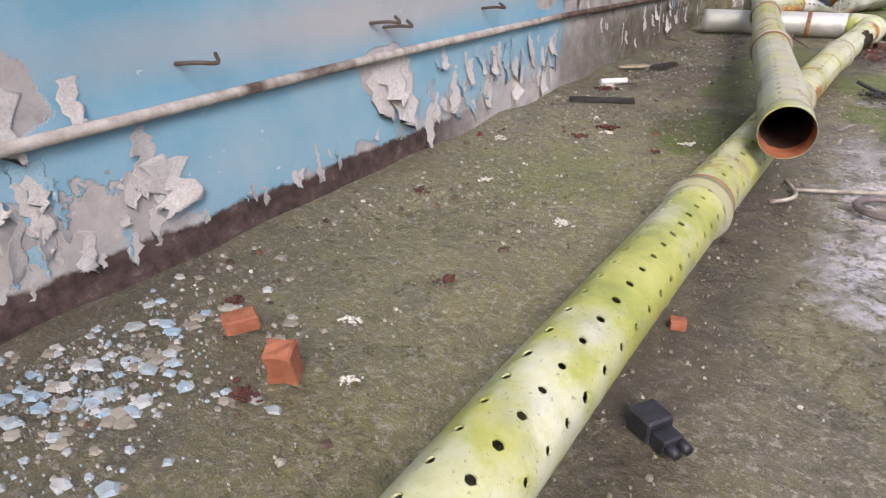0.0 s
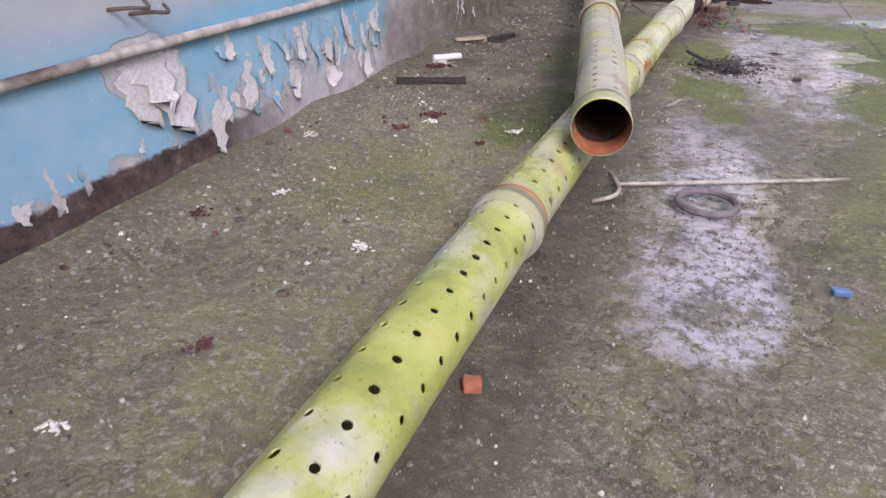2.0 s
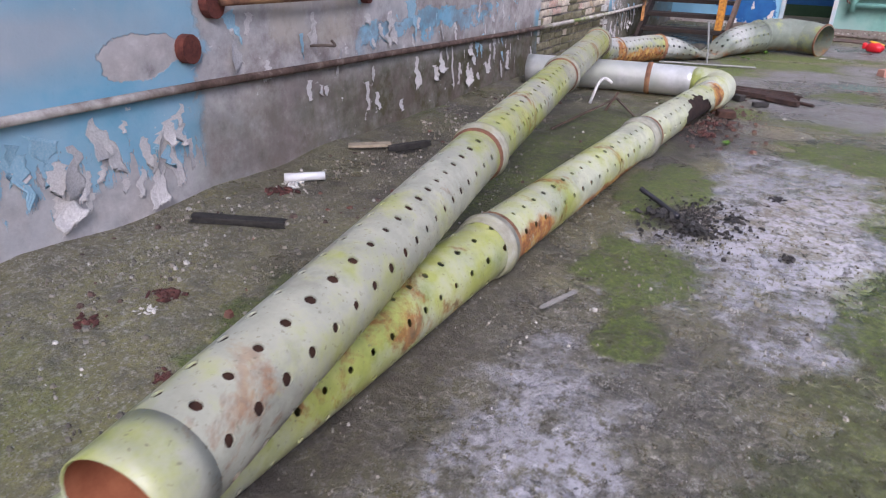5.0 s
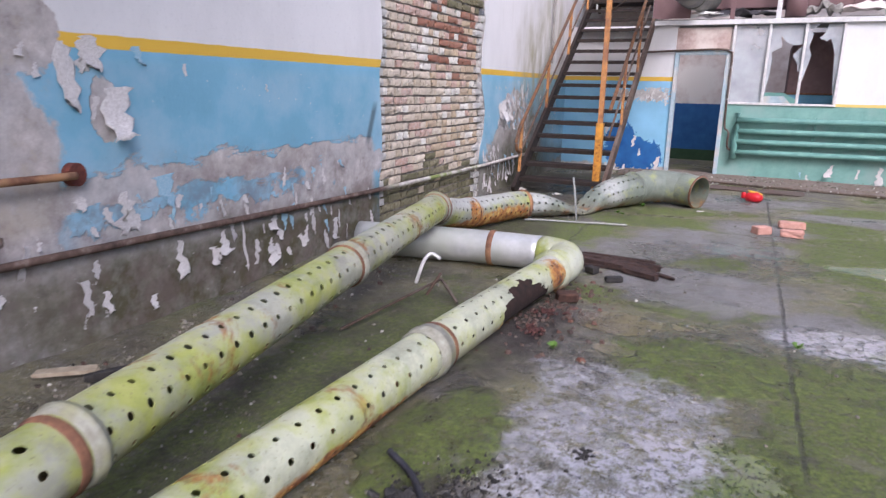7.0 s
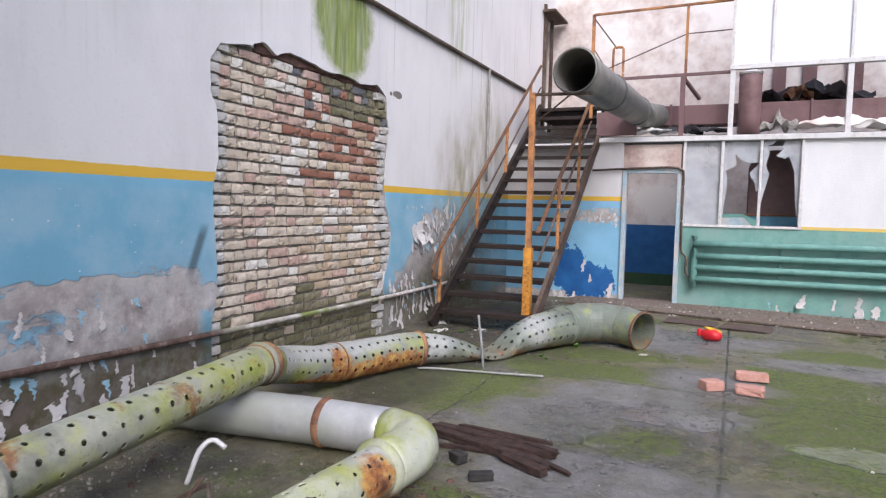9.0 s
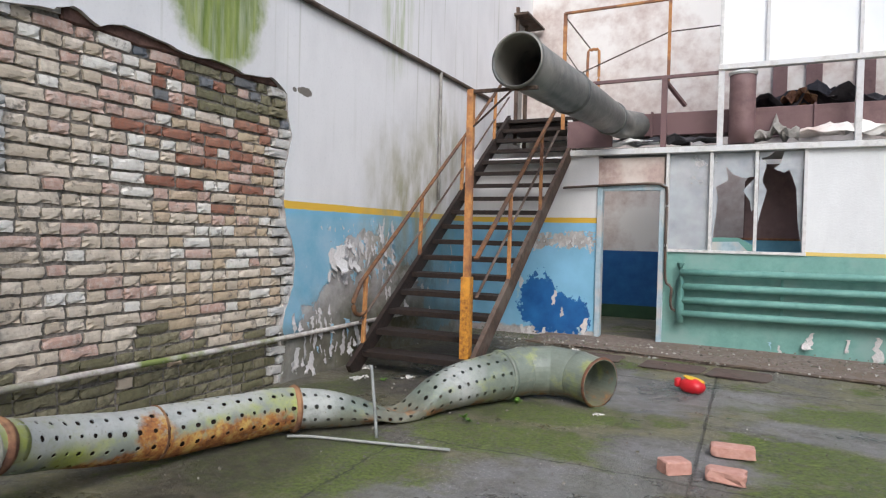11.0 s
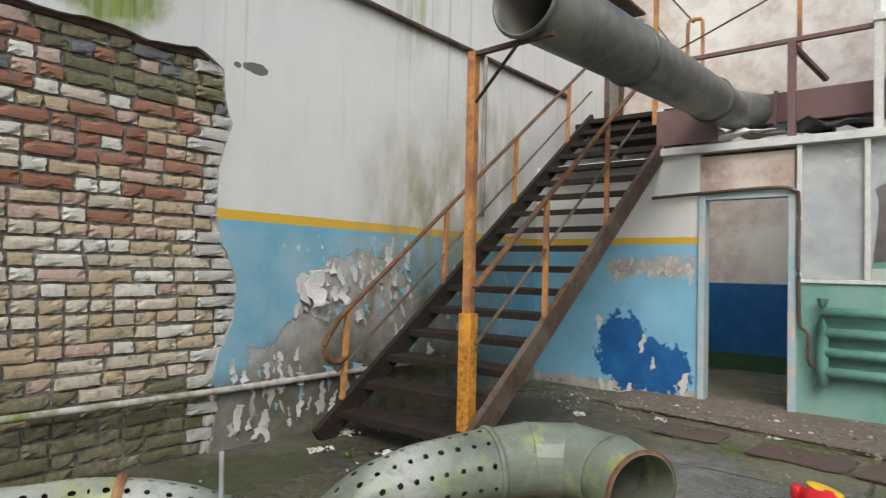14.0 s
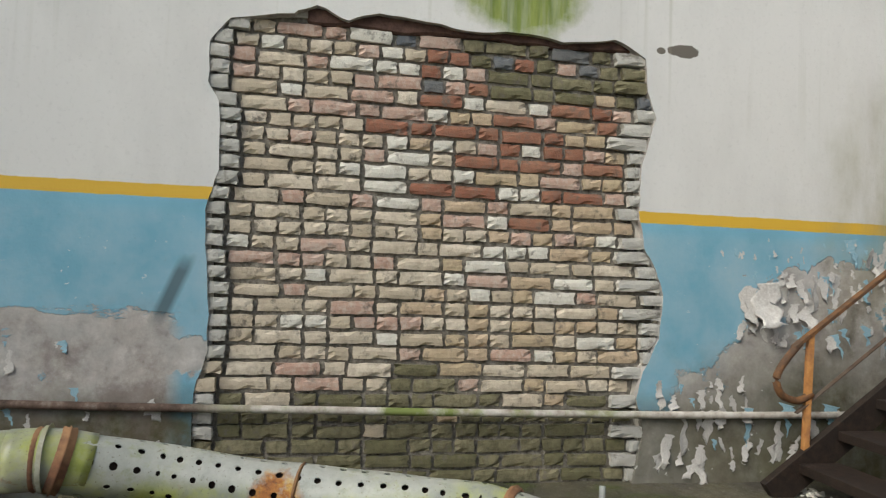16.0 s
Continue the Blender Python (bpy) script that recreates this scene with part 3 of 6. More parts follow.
class Line:
    """A smooth path through points, with a radius at each."""

    def __init__(self, pts, radii):
        self.p = [Vector(p) for p in pts]
        self.r = radii if isinstance(radii, (list, tuple)) else [radii] * len(pts)
        self.s = [0.0]
        for a, b in zip(self.p, self.p[1:]):
            self.s.append(self.s[-1] + (b - a).length)
        self.length = self.s[-1]

    def at(self, s):
        s = min(max(s, 0), self.length)
        i = max(j for j in range(len(self.p) - 1) if self.s[j] <= s + 1e-9)
        t = (s - self.s[i]) / (self.s[i + 1] - self.s[i])
        p0, p1, p2, p3 = self.p[max(i - 1, 0)], self.p[i], self.p[i + 1], self.p[min(i + 2, len(self.p) - 1)]
        c = 0.5 * (2 * p1 + (p2 - p0) * t + (2 * p0 - 5 * p1 + 4 * p2 - p3) * t * t + (3 * p1 - p0 - 3 * p2 + p3) * t ** 3)
        if i == 0 or i == len(self.p) - 2:
            c = p1.lerp(p2, t) * 0.5 + c * 0.5
        return c, self.r[i] + (self.r[i + 1] - self.r[i]) * t

    def ring(self, s, ang, dr=0.0, squash=1.0):
        c, r = self.at(s)
        d = (self.at(s + 0.02)[0] - self.at(s - 0.02)[0]).normalized()
        side = d.cross(Vector((0, 0, 1)))
        side = side.normalized() if side.length > 1e-4 else Vector((1, 0, 0))
        up = side.cross(d)
        return c + side * ((r + dr) * math.cos(ang)) + up * ((r + dr) * squash * math.sin(ang))


def tube(line, s0, s1, dr=0.0, seg=24, step=0.05, shape=None, ends=False, thick=0.0):
    """A round skin along a path; thick adds an inner skin and lips."""
    bm = bmesh.new()
    n = max(1, int((s1 - s0) / step))
    skins = []
    for off in ((0.0, -thick) if thick else (0.0,)):
        rows = []
        for i in range(n + 1):
            s = s0 + (s1 - s0) * i / n
            rows.append([bm.verts.new(shape(line.ring(s, 2 * math.pi * j / seg, dr + off), s, 2 * math.pi * j / seg) if shape else line.ring(s, 2 * math.pi * j / seg, dr + off)) for j in range(seg)])
        for a, b in zip(rows, rows[1:]):
            for j in range(seg):
                k = (j + 1) % seg
                f = (a[j], a[k], b[k], b[j])
                bm.faces.new(f if off == 0 else f[::-1])
        skins.append(rows)
    if thick:
        for e in (0, -1):
            a, b = skins[0][e], skins[1][e]
            for j in range(seg):
                k = (j + 1) % seg
                bm.faces.new((a[j], b[j], b[k], a[k]))
    if ends and not thick:
        bm.faces.new(skins[0][0])
        bm.faces.new(skins[0][-1][::-1])
    bmesh.ops.recalc_face_normals(bm, faces=bm.faces)
    return bm


def perforated(line, s0, s1, pitch=0.105, around=8, hole=0.0125, shape=None, missing=None, turn=0.0, every=1):
    """A duct skin with real holes: one cell to each hole, with a turned-in lip."""
    bm = bmesh.new()
    cells = max(1, round((s1 - s0) / pitch))
    pu = (s1 - s0) / cells
    cache = {}

    def vert(u, v, dr=0.0):
        key = (round(u, 4), round(v % (2 * math.pi), 4) if abs(v % (2 * math.pi) - 2 * math.pi) > 1e-3 else 0.0, dr)
        if key not in cache:
            p = line.ring(u, v, dr)
            cache[key] = bm.verts.new(shape(p, u, v) if shape else p)
        return cache[key]

    dv = 2 * math.pi / around
    for i in range(cells):
        for j in range(around):
            u0, v0 = s0 + i * pu, j * dv + turn
            uc, vc = u0 + pu / 2, v0 + dv / 2
            if missing and missing(uc, vc):
                continue
            ring = [(u0 + pu * a, v0 + dv * b) for a, b in ((0, 0), (0.5, 0), (1, 0), (1, 1 / 3), (1, 2 / 3), (1, 1), (0.5, 1), (0, 1), (0, 2 / 3), (0, 1 / 3))]
            r = line.at(uc)[1]
            out, inn, lip = [], [], []
            plain = i % every or j % every
            for u, v in ring:
                a = math.atan2((v - vc) * r, u - uc)
                h = hole * (1 + 0.12 * math.sin(i * 7.3 + j * 3.1))
                hu, hv = uc + math.cos(a) * h, vc + math.sin(a) * h / r
                out.append(vert(u, v))
                if plain:
                    continue
                inn.append(vert(hu, hv))
                lip.append((vert(hu, hv, -0.0001), vert(hu, hv, -0.005)))
            if i % every or j % every:
                bm.faces.new(out)
                continue
            for q in range(10):
                w = (q + 1) % 10
                bm.faces.new((out[q], out[w], inn[w], inn[q]))
                bm.faces.new((lip[q][0], lip[w][0], lip[w][1], lip[q][1]))
    return bm


def collar(line, s, w=0.05, dr=0.012):
    """A rolled band round a duct joint."""
    bm = bmesh.new()
    prof = [(-w / 2, 0.001), (-w / 2 + 0.006, dr), (-0.006, dr * 0.75), (0, dr * 1.5), (0.006, dr * 0.75), (w / 2 - 0.006, dr), (w / 2, 0.001)]
    seg = 28
    rows = [[bm.verts.new(line.ring(s + a, 2 * math.pi * j / seg, b)) for j in range(seg)] for a, b in prof]
    for a, b in zip(rows, rows[1:]):
        for j in range(seg):
            bm.faces.new((a[j], a[(j + 1) % seg], b[(j + 1) % seg], b[j]))
    bmesh.ops.recalc_face_normals(bm, faces=bm.faces)
    return bm


def wander(x, y, z=0.0, k=1.0):
    return noise.noise(Vector((x * k, y * k, z * k)))


# ---- structure ----
def grid_floor():
    bm = bmesh.new()
    xs = [-2.75 + 0.07 * i for i in range(96)] + [4.2, 5.0, 6.5, 8.0]
    ys = [-6, -3, 0] + [1.0 + 0.08 * i for i in range(212)] + [19.0, 20.7]
    rows = []
    for y in ys:
        row = []
        for x in xs:
            z = 0.010 * wander(x, y, 0, 0.9) + 0.007 * wander(x, y, 3, 4.5) + 0.004 * wander(x, y, 7, 13) - 0.006
            edge = max(0.0, (-2.05 - x) / 0.4)
            if y < 10.5:
                z += 0.035 * min(edge, 1) ** 2 * (0.6 + wander(x, y, 5, 2.0))
            if x > 4.1 or y < 0.9 or y > 17.9:
                z = 0.0
            row.append(bm.verts.new((x, y, z)))
        rows.append(row)
    for a, b in zip(rows, rows[1:]):
        for i in range(len(xs) - 1):
            bm.faces.new((a[i], a[i + 1], b[i + 1], b[i]))
    return bm


setting("floor", grid_floor(), FLOOR, "wet mossy cracked concrete floor with puddles and painted pale sky sheen", "floor", True)


def ragged(pts, amp, seed, n=4):
    """Breaks each side of an outline into short uneven steps."""
    out = []
    for (a, b), (c, d) in zip(pts, pts[1:]):
        for i in range(n):
            t = i / n
            q = amp * wander(a + (c - a) * t + seed, b + (d - b) * t, seed, 9) if i else 0
            w = amp * wander(a + (c - a) * t - seed, b + (d - b) * t, seed + 9, 9) if i else 0
            out.append((a + (c - a) * t + q, b + (d - b) * t + w))
    return out + [pts[-1]]


# the opening where plaster has fallen off the bricks, from its foot on the left round to its foot on the right: y, z
HOLE = ragged([(11.25, -0.05), (11.25, 0.52), (11.31, 0.75), (11.29, 1.12), (11.26, 1.5), (11.32, 1.72), (11.30, 2.10), (11.24, 2.2), (11.24, 2.42), (11.34, 2.56),
               (11.68, 2.62), (11.80, 2.68), (11.98, 2.61), (12.15, 2.67), (12.42, 2.65), (12.75, 2.62), (13.05, 2.64), (13.25, 2.61), (13.58, 2.66), (13.78, 2.56),
               (13.80, 2.36), (13.86, 2.2), (13.77, 1.9), (13.76, 1.62), (13.80, 1.4), (13.88, 1.27), (13.93, 1.12), (13.91, 0.86), (13.81, 0.66), (13.77, 0.5), (13.82, 0.3), (13.74, -0.05)], 0.018, 3)


def slab_with_hole(x0, x1, outer, hole):
    """A wall sheet in the plane x, with an opening, and its thickness."""
    bm = bmesh.new()
    loop = list(outer) + list(reversed(hole))
    front = [bm.verts.new((x0, y, z)) for y, z in loop]
    es = [bm.edges.new((front[i], front[(i + 1) % len(front)])) for i in range(len(front))]
    bmesh.ops.triangle_fill(bm, use_beauty=True, use_dissolve=False, edges=es)
    back = [bm.verts.new((x1, v.co.y, v.co.z)) for v in front]
    for i in range(len(front)):
        k = (i + 1) % len(front)
        bm.faces.new((front[i], front[k], back[k], back[i]))
    bmesh.ops.recalc_face_normals(bm, faces=bm.faces)
    return bm


TOP = 6.2
wall_left = setting("wall_left", slab_with_hole(-2.45, -2.52, [(20.6, -0.05), (20.6, 2.92), (19.72, 2.92), (19.72, 5.25), (20.6, 5.25), (20.6, TOP), (-5.0, TOP), (-5.0, -0.05)], HOLE), WALL_L,
                    "blue and white painted plaster wall, peeling, with a yellow stripe")
core = [(y + (0.02 if y < 12.5 else -0.02) * (1 + wander(y, z, 2, 6)), min(z, 2.62)) for y, z in HOLE]
part("render_coat", slab_with_hole(-2.496, -2.53, [(14.3, -0.05), (14.3, 3.0), (10.9, 3.0), (10.9, -0.05)], core), speckled("pale_render", (0.42, 0.39, 0.35), (0.62, 0.58, 0.53), 14, 0.9), wall_left)
part("mortar", box((-2.62, 11.0, -0.05), (-2.514, 14.1, 2.9)), speckled("grey_mortar", (0.08, 0.07, 0.055), (0.34, 0.31, 0.27), 34, 0.95), wall_left)
part("masonry", box((-2.85, -5.0, -0.05), (-2.62, 20.85, TOP)), CONCRETE, wall_left)

# the end wall: blue part, door opening, window opening, white part
YE = 17.92
wall_end = setting("wall_end", box((-2.45, YE, -0.05), (-0.60, YE + 0.25, 2.46)), WALL_E, "pale blue and white end wall with peeling paint")
part("pier", box((0.22, YE + 0.004, -0.05), (6.0, YE + 0.25, 1.20)), GREEN, wall_end, "green painted lower wall")
part("upper_wall", box((1.82, YE, 1.20), (6.0, YE + 0.25, 2.46)), painted_wall("white_wall", (0.76, 0.77, 0.77), (0.7, 0.5, 0.1), (0.74, 0.55, 0.15), 1.20, 1.245), wall_end)
part("lintel", box((-0.60, YE + 0.02, 2.07), (0.24, YE + 0.25, 2.42)), speckled("exposed_lintel_brick", (0.34, 0.24, 0.21), (0.56, 0.45, 0.40), 9, 0.9, c=(0.62, 0.55, 0.50)), wall_end)
wall_back = setting("wall_back", box((-2.62, 20.6, -0.05), (8.0, 20.85, TOP)), BACK, "whitewashed brick back wall with worn pink patches")
setting("wall_right", box((8.0, -5.0, -0.05), (8.25, 21, 3.6)), PLAIN, "plain plaster side wall")
setting("wall_front", box((-2.6, -5.25, -0.05), (8.25, -5.0, 3.0)), PLAIN, "plain plaster wall closing the hall")
# Out-of-view slab, added to block sky and sun from the near left wall.
setting("ceiling", box((-2.85, -5.25, TOP), (1.0, 7.0, TOP + 0.2)), PLAIN, "added unseen roof slab that shades the near left wall", "ceiling")
Y1S = 18.85
deck = setting("deck", box((-1.05, YE + 0.10, 2.47), (3.0, 19.0, 2.56)), CONCRETE, "concrete gallery deck", "deck")
part("edge_beam", box((-1.03, YE - 0.06, 2.455), (6.0, YE + 0.10, 2.53), 0.004), WHITESTEEL, deck, "chipped white steel edge beam")
part("landing", box((-2.45, Y1S, 3.09), (-1.0, 20.6, 3.15)), TREAD, deck, "dark steel landing plate")
part("fascia", box((-1.02, YE - 0.05, 2.56), (-0.42, YE - 0.03, 2.92)), MAROON, deck, "maroon steel side plate")
part("back_paint", box((-2.4, 20.57, 0.22), (3, 20.597, 1.15)), DEEPBLUE, wall_back, "deep blue painted dado")

part("back_skirt", box((-2.4, 20.565, 0.0), (3, 20.597, 0.22)), speckled("dark_green_paint", (0.03, 0.07, 0.035), (0.05, 0.10, 0.05), 6), wall_back, "dark green skirting paint")

# ---- fallen perforated ducts ----
A = Line([(-0.86, 0.9, 0.13), (-0.86, 3.0, 0.125), (-0.83, 4.43, 0.125), (-0.79, 5.6, 0.125), (-0.76, 6.65, 0.125), (-0.66, 8.6, 0.125), (-0.56, 9.8, 0.13), (-0.50, 10.36, 0.135)], 0.12)
BANDGREY = speckled("pale_cement_band", (0.22, 0.21, 0.16), (0.40, 0.40, 0.33), 20, 0.8, c=(0.30, 0.30, 0.18))
duct_a = thing("perforated_duct", None, None, "yellow-green mossy perforated metal duct lying on the floor", "duct")
cuts = [0.0, 3.53, 5.78, 7.75, A.length]


def torn(u, v):
    a = v % (2 * math.pi)
    top = 1.15 * (1 - ((u - 8.70) / 0.37) ** 2) + 0.45 * wander(u * 9, v * 2, 2, 1.0)
    return abs(u - 8.70) < 0.37 and (a < top or a > 5.1 - 0.3 * wander(u * 7, 4))


def tear_edge(p, u, v):
    k = max(0.0, 1 - abs(u - 8.70) / 0.62)
    q = A.ring(min(u, cuts[4]), v, 0.0)
    if k == 0.0 or (p - q).length > 1e-3:
        return p
    return A.ring(u + 0.03 * min(1, 3 * k) * wander(u * 31, v * 9, 3, 1.0), v + 0.16 * min(1, 3 * k) * wander(u * 27, v * 8, 5, 1.0), -0.012 * min(1, 2 * k) * abs(wander(u * 5, v * 2, 7, 1.0)))


ta, tb = A.at(9.26)[0], A.at(9.05)[0]
TORN = duct_mat("torn_rusty_duct", 0.66, (0.42, 0.44, 0.32), 0.75, 0.075, burn=(((ta.x + 0.1, ta.y, 0.16), (0.14, 0.13, 0.1)), ((tb.x + 0.12, tb.y - 0.5, 0.06), (0.1, 0.5, 0.05))), bare=(((ta.x + 0.02, ta.y + 0.1, 0.29), (0.1, 0.25, 0.06)),))
for i in range(4):
    if i == 3:
        part("section", perforated(A, cuts[i], cuts[i + 1], 0.035, 24, 0.0125, tear_edge, torn, every=3), TORN, duct_a, "torn section with a rusty ragged hole", True)
    else:
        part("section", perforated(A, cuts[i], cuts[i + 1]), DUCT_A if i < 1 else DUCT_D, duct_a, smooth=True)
for s in cuts[1:4]:
    part("collar", collar(A, s, 0.10, 0.013), BANDGREY, duct_a, "pale rolled joint band", True)
    part("rust_ring", collar(A, s + 0.075, 0.025, 0.006), RUST, duct_a, "rusty joint line", True)
# Liner coloured near black to give the torn hole its inner shade.
part("liner", tube(A, 8.2, 9.35, -0.012, 20, 0.1), speckled("rust_inside_shade", (0.008, 0.006, 0.005), (0.04, 0.02, 0.014), 14, 0.95), duct_a, "rusty inside with its shade painted dark", True)
EL = Line([(-0.50, 10.36, 0.135), (-0.47, 10.58, 0.14), (-0.53, 10.74, 0.14), (-0.70, 10.80, 0.14)], 0.135)
part("elbow", tube(EL, 0, EL.length, 0.004, 24, 0.05, thick=0.004), DUCT_A, duct_a, "mossy segmented elbow", True)
part("collar", collar(A, A.length - 0.03, 0.06, 0.022), DUCT_D, duct_a, "", True)
SI = Line([(-0.70, 10.80, 0.14), (-1.2, 10.76, 0.14), (-2.25, 10.58, 0.14)], 0.135)
part("silver_section", tube(SI, 0, SI.length, 0, 28, 0.1, thick=0.004), SILVER, duct_a, "bright silver metal section", True)
part("collar", collar(SI, 0.43, 0.04, 0.008), RUST, duct_a, "rusty band", True)

B = Line([(-0.61, 4.93, 0.355), (-0.78, 5.9, 0.37), (-1.0, 7.05, 0.385), (-1.34, 9.0, 0.40), (-1.67, 10.86, 0.40)], 0.118)
duct_b = thing("perforated_duct", None, None, "pale mossy perforated metal duct propped across another duct", "duct")
cuts = [0.16, 2.16, 4.14, B.length]
part("rim", tube(B, 0, 0.16, 0, 32, 0.05, thick=0.003), [DUCT_B], duct_b, "bare open end", True)
part("liner", tube(B, 0.004, 0.17, -0.006, 28, 0.05), INNER, duct_b, "rusty red inside", True)
# Rusty skin behind the holes, darkened for the shade inside the duct.
part("inner_skin", tube(B, 0.165, 2.0, -0.010, 28, 0.2), speckled("red_rust_inside_shade", (0.02, 0.010, 0.007), (0.07, 0.028, 0.016), 12, 0.95), duct_b, "rust deep inside, painted dark as shade", True)
for i in range(3):
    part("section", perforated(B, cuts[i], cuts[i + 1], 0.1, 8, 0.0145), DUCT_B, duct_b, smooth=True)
for s in cuts[1:]:
    part("collar", collar(B, s, 0.06, 0.014), BANDGREY, duct_b, "pale joint band", True)
    part("rust_ring", collar(B, s - 0.05, 0.03, 0.007), RUST, duct_b, "rusty joint line", True)

T = Line([(-1.67, 10.86, 0.40), (-1.80, 11.25, 0.29), (-1.78, 11.8, 0.19), (-1.60, 12.5, 0.16), (-1.50, 12.72, 0.155), (-1.23, 13.08, 0.12), (-1.03, 13.38, 0.10), (-0.87, 13.68, 0.14), (-0.74, 13.96, 0.175), (-0.57, 14.25, 0.20)],
         [0.118, 0.13, 0.148, 0.148, 0.142, 0.128, 0.12, 0.15, 0.178, 0.195])
duct_t = thing("crushed_duct", None, None, "crushed rusty perforated duct ending in an open elbow", "duct")
DIP = T.s[6]


def crush(p, s, a):
    """Flattens the duct where it was stepped on and creases its sides."""
    d = math.exp(-((s - DIP) / (0.34 if s < DIP else 0.20)) ** 2)
    c = T.at(s)[0]
    fold = 0.02 * d * math.sin(3 * a + 9 * s) + 0.008 * wander(s * 4, a * 1.5, 1, 1.0)
    q = Vector((c.x + (p.x - c.x) * (1 + 0.22 * d), c.y + (p.y - c.y) * (1 + 0.22 * d), p.z * (1 - 0.78 * d)))
    return Vector((q.x, q.y, max(0.006, q.z + fold)))


def dent(p, s, a):
    return Vector((p.x, p.y, p.z + 0.014 * wander(s * 3, a * 1.2, 4, 1.0)))


c4 = T.s[4] + 0.02
SLEEVE = Line([(-1.645, 10.72, 0.40), (-1.672, 10.87, 0.398), (-1.715, 11.0, 0.365)], 0.122)
part("joint_sleeve", tube(SLEEVE, 0, SLEEVE.length, 0, 24, 0.04, thick=0.003), DUCT_B, duct_t, "short sleeve over the joint", True)
part("rusty_section", perforated(T, 0.02, c4, 0.088, 10, 0.0145, dent), duct_mat("rust_streaked_duct", 0.58, (0.22, 0.24, 0.20), 0.5, 0.10, burn=(((-1.50, 12.15, 0.09), (0.4, 0.55, 0.11)), ((-1.7, 11.5, 0.06), (0.4, 0.7, 0.10)), ((-1.62, 11.75, 0.22), (0.25, 0.12, 0.1))), bare=(((-1.8, 11.2, 0.40), (0.3, 0.6, 0.15)), ((-1.65, 12.0, 0.32), (0.4, 0.6, 0.08)))), duct_t, "galvanised section with yellow rust", True)
# Added dark tube that paints the shade seen through the perforations.
part("liner", tube(T, 0.05, c4, -0.022, 24, 0.08), speckled("painted_shade_in_duct", (0.012, 0.010, 0.008), (0.05, 0.03, 0.02), 14, 0.95), duct_t, "rusty inside with its shade painted dark", True)
part("flattened_section", perforated(T, c4, T.length, 0.085, 10, 0.0145, crush), DUCT_C, duct_t, "creased flattened section", True)
part("collar", collar(T, c4, 0.05, 0.014), RUST, duct_t, "rusty joint line", True)
part("collar", collar(T, 0.05, 0.07, 0.014), RUST, duct_t, "rust-brown band", True)
part("collar", collar(T, T.s[2] + 0.05, 0.02, 0.006), RUST, duct_t, "rusty joint line", True)
E2 = Line([(-0.57, 14.25, 0.20), (-0.46, 14.43, 0.215), (-0.28, 14.57, 0.22), (-0.08, 14.59, 0.215), (0.09, 14.52, 0.20), (0.21, 14.45, 0.19)], [0.195, 0.203, 0.205, 0.203, 0.197, 0.19])
part("elbow", tube(E2, 0, E2.length, 0, 36, 0.20, thick=0.004), DUCT_C, duct_t, "dull green-grey open elbow of flat gores")
for f in (0.02, 0.25, 0.5, 0.75):
    part("seam", collar(E2, E2.length * f, 0.05 if f < 0.1 else 0.022, 0.012 if f < 0.1 else 0.004), DUCT_C, duct_t, "", True)
part("rim", collar(E2, E2.length - 0.015, 0.03, 0.012), RUST, duct_t, "rusty rim", True)

# ---- hanging duct ----
H = Line([(-0.63, 14.62, 2.90), (-0.54, 15.6, 2.89), (-0.44, 16.7, 2.88), (-0.37, 17.62, 2.87)], [0.235, 0.225, 0.21, 0.195])
duct_h = thing("hanging_duct", None, None, "dark grey round duct with an open end held by a bracket", "duct")
part("skin", tube(H, 0, H.length, 0, 36, 0.1, thick=0.006), DARKDUCT, duct_h, smooth=True)
for s in (0.03, 1.35, 2.85):
    part("collar", collar(H, s, 0.05, 0.012), DARKDUCT, duct_h, "", True)
K = Line([(-0.37, 17.62, 2.87), (-0.33, 17.95, 2.87), (-0.15, 18.25, 2.87)], 0.19)
part("elbow", tube(K, 0, K.length, 0, 28, 0.06), DARKDUCT, duct_h, "", True)

# ---- steel stairs ----
stairs = thing("steel_stairs", None, None, "steep open steel stairs with dark dirty treads and rusty rails", "stairs")
NT, SL, Y0 = 17, 0.735, 14.5
Z1 = 3.15
Y1 = Y0 + Z1 / SL
XL, XR = -2.20, -1.0


def slope(y):
    return SL * (y - Y0)


RAILRUST = speckled("rust_orange_rail", (0.06, 0.035, 0.024), (0.24, 0.11, 0.04), 18, 0.75, c=(0.085, 0.055, 0.04))
for i in range(NT):
    z = Z1 * (i + 1) / NT
    y = Y0 + z / SL
    bm = box((XL + 0.02, y - 0.10, z - 0.03), (XR - 0.02, y + 0.16, z), 0.004)
    add_box(bm, (XL + 0.02, y - 0.105, z - 0.055), (XR - 0.02, y - 0.095, z - 0.002), 0.002)
    part("tread", bm, TREAD, stairs)
for x in (XL, XR):
    part("stringer", bar_between((x, Y0 - 0.02, -0.0), (x, Y1 + 0.05, Z1 + 0.02), 0.05, 0.17), BROWNRAIL if x == XR else TREAD, stairs, "rusty channel stringer")
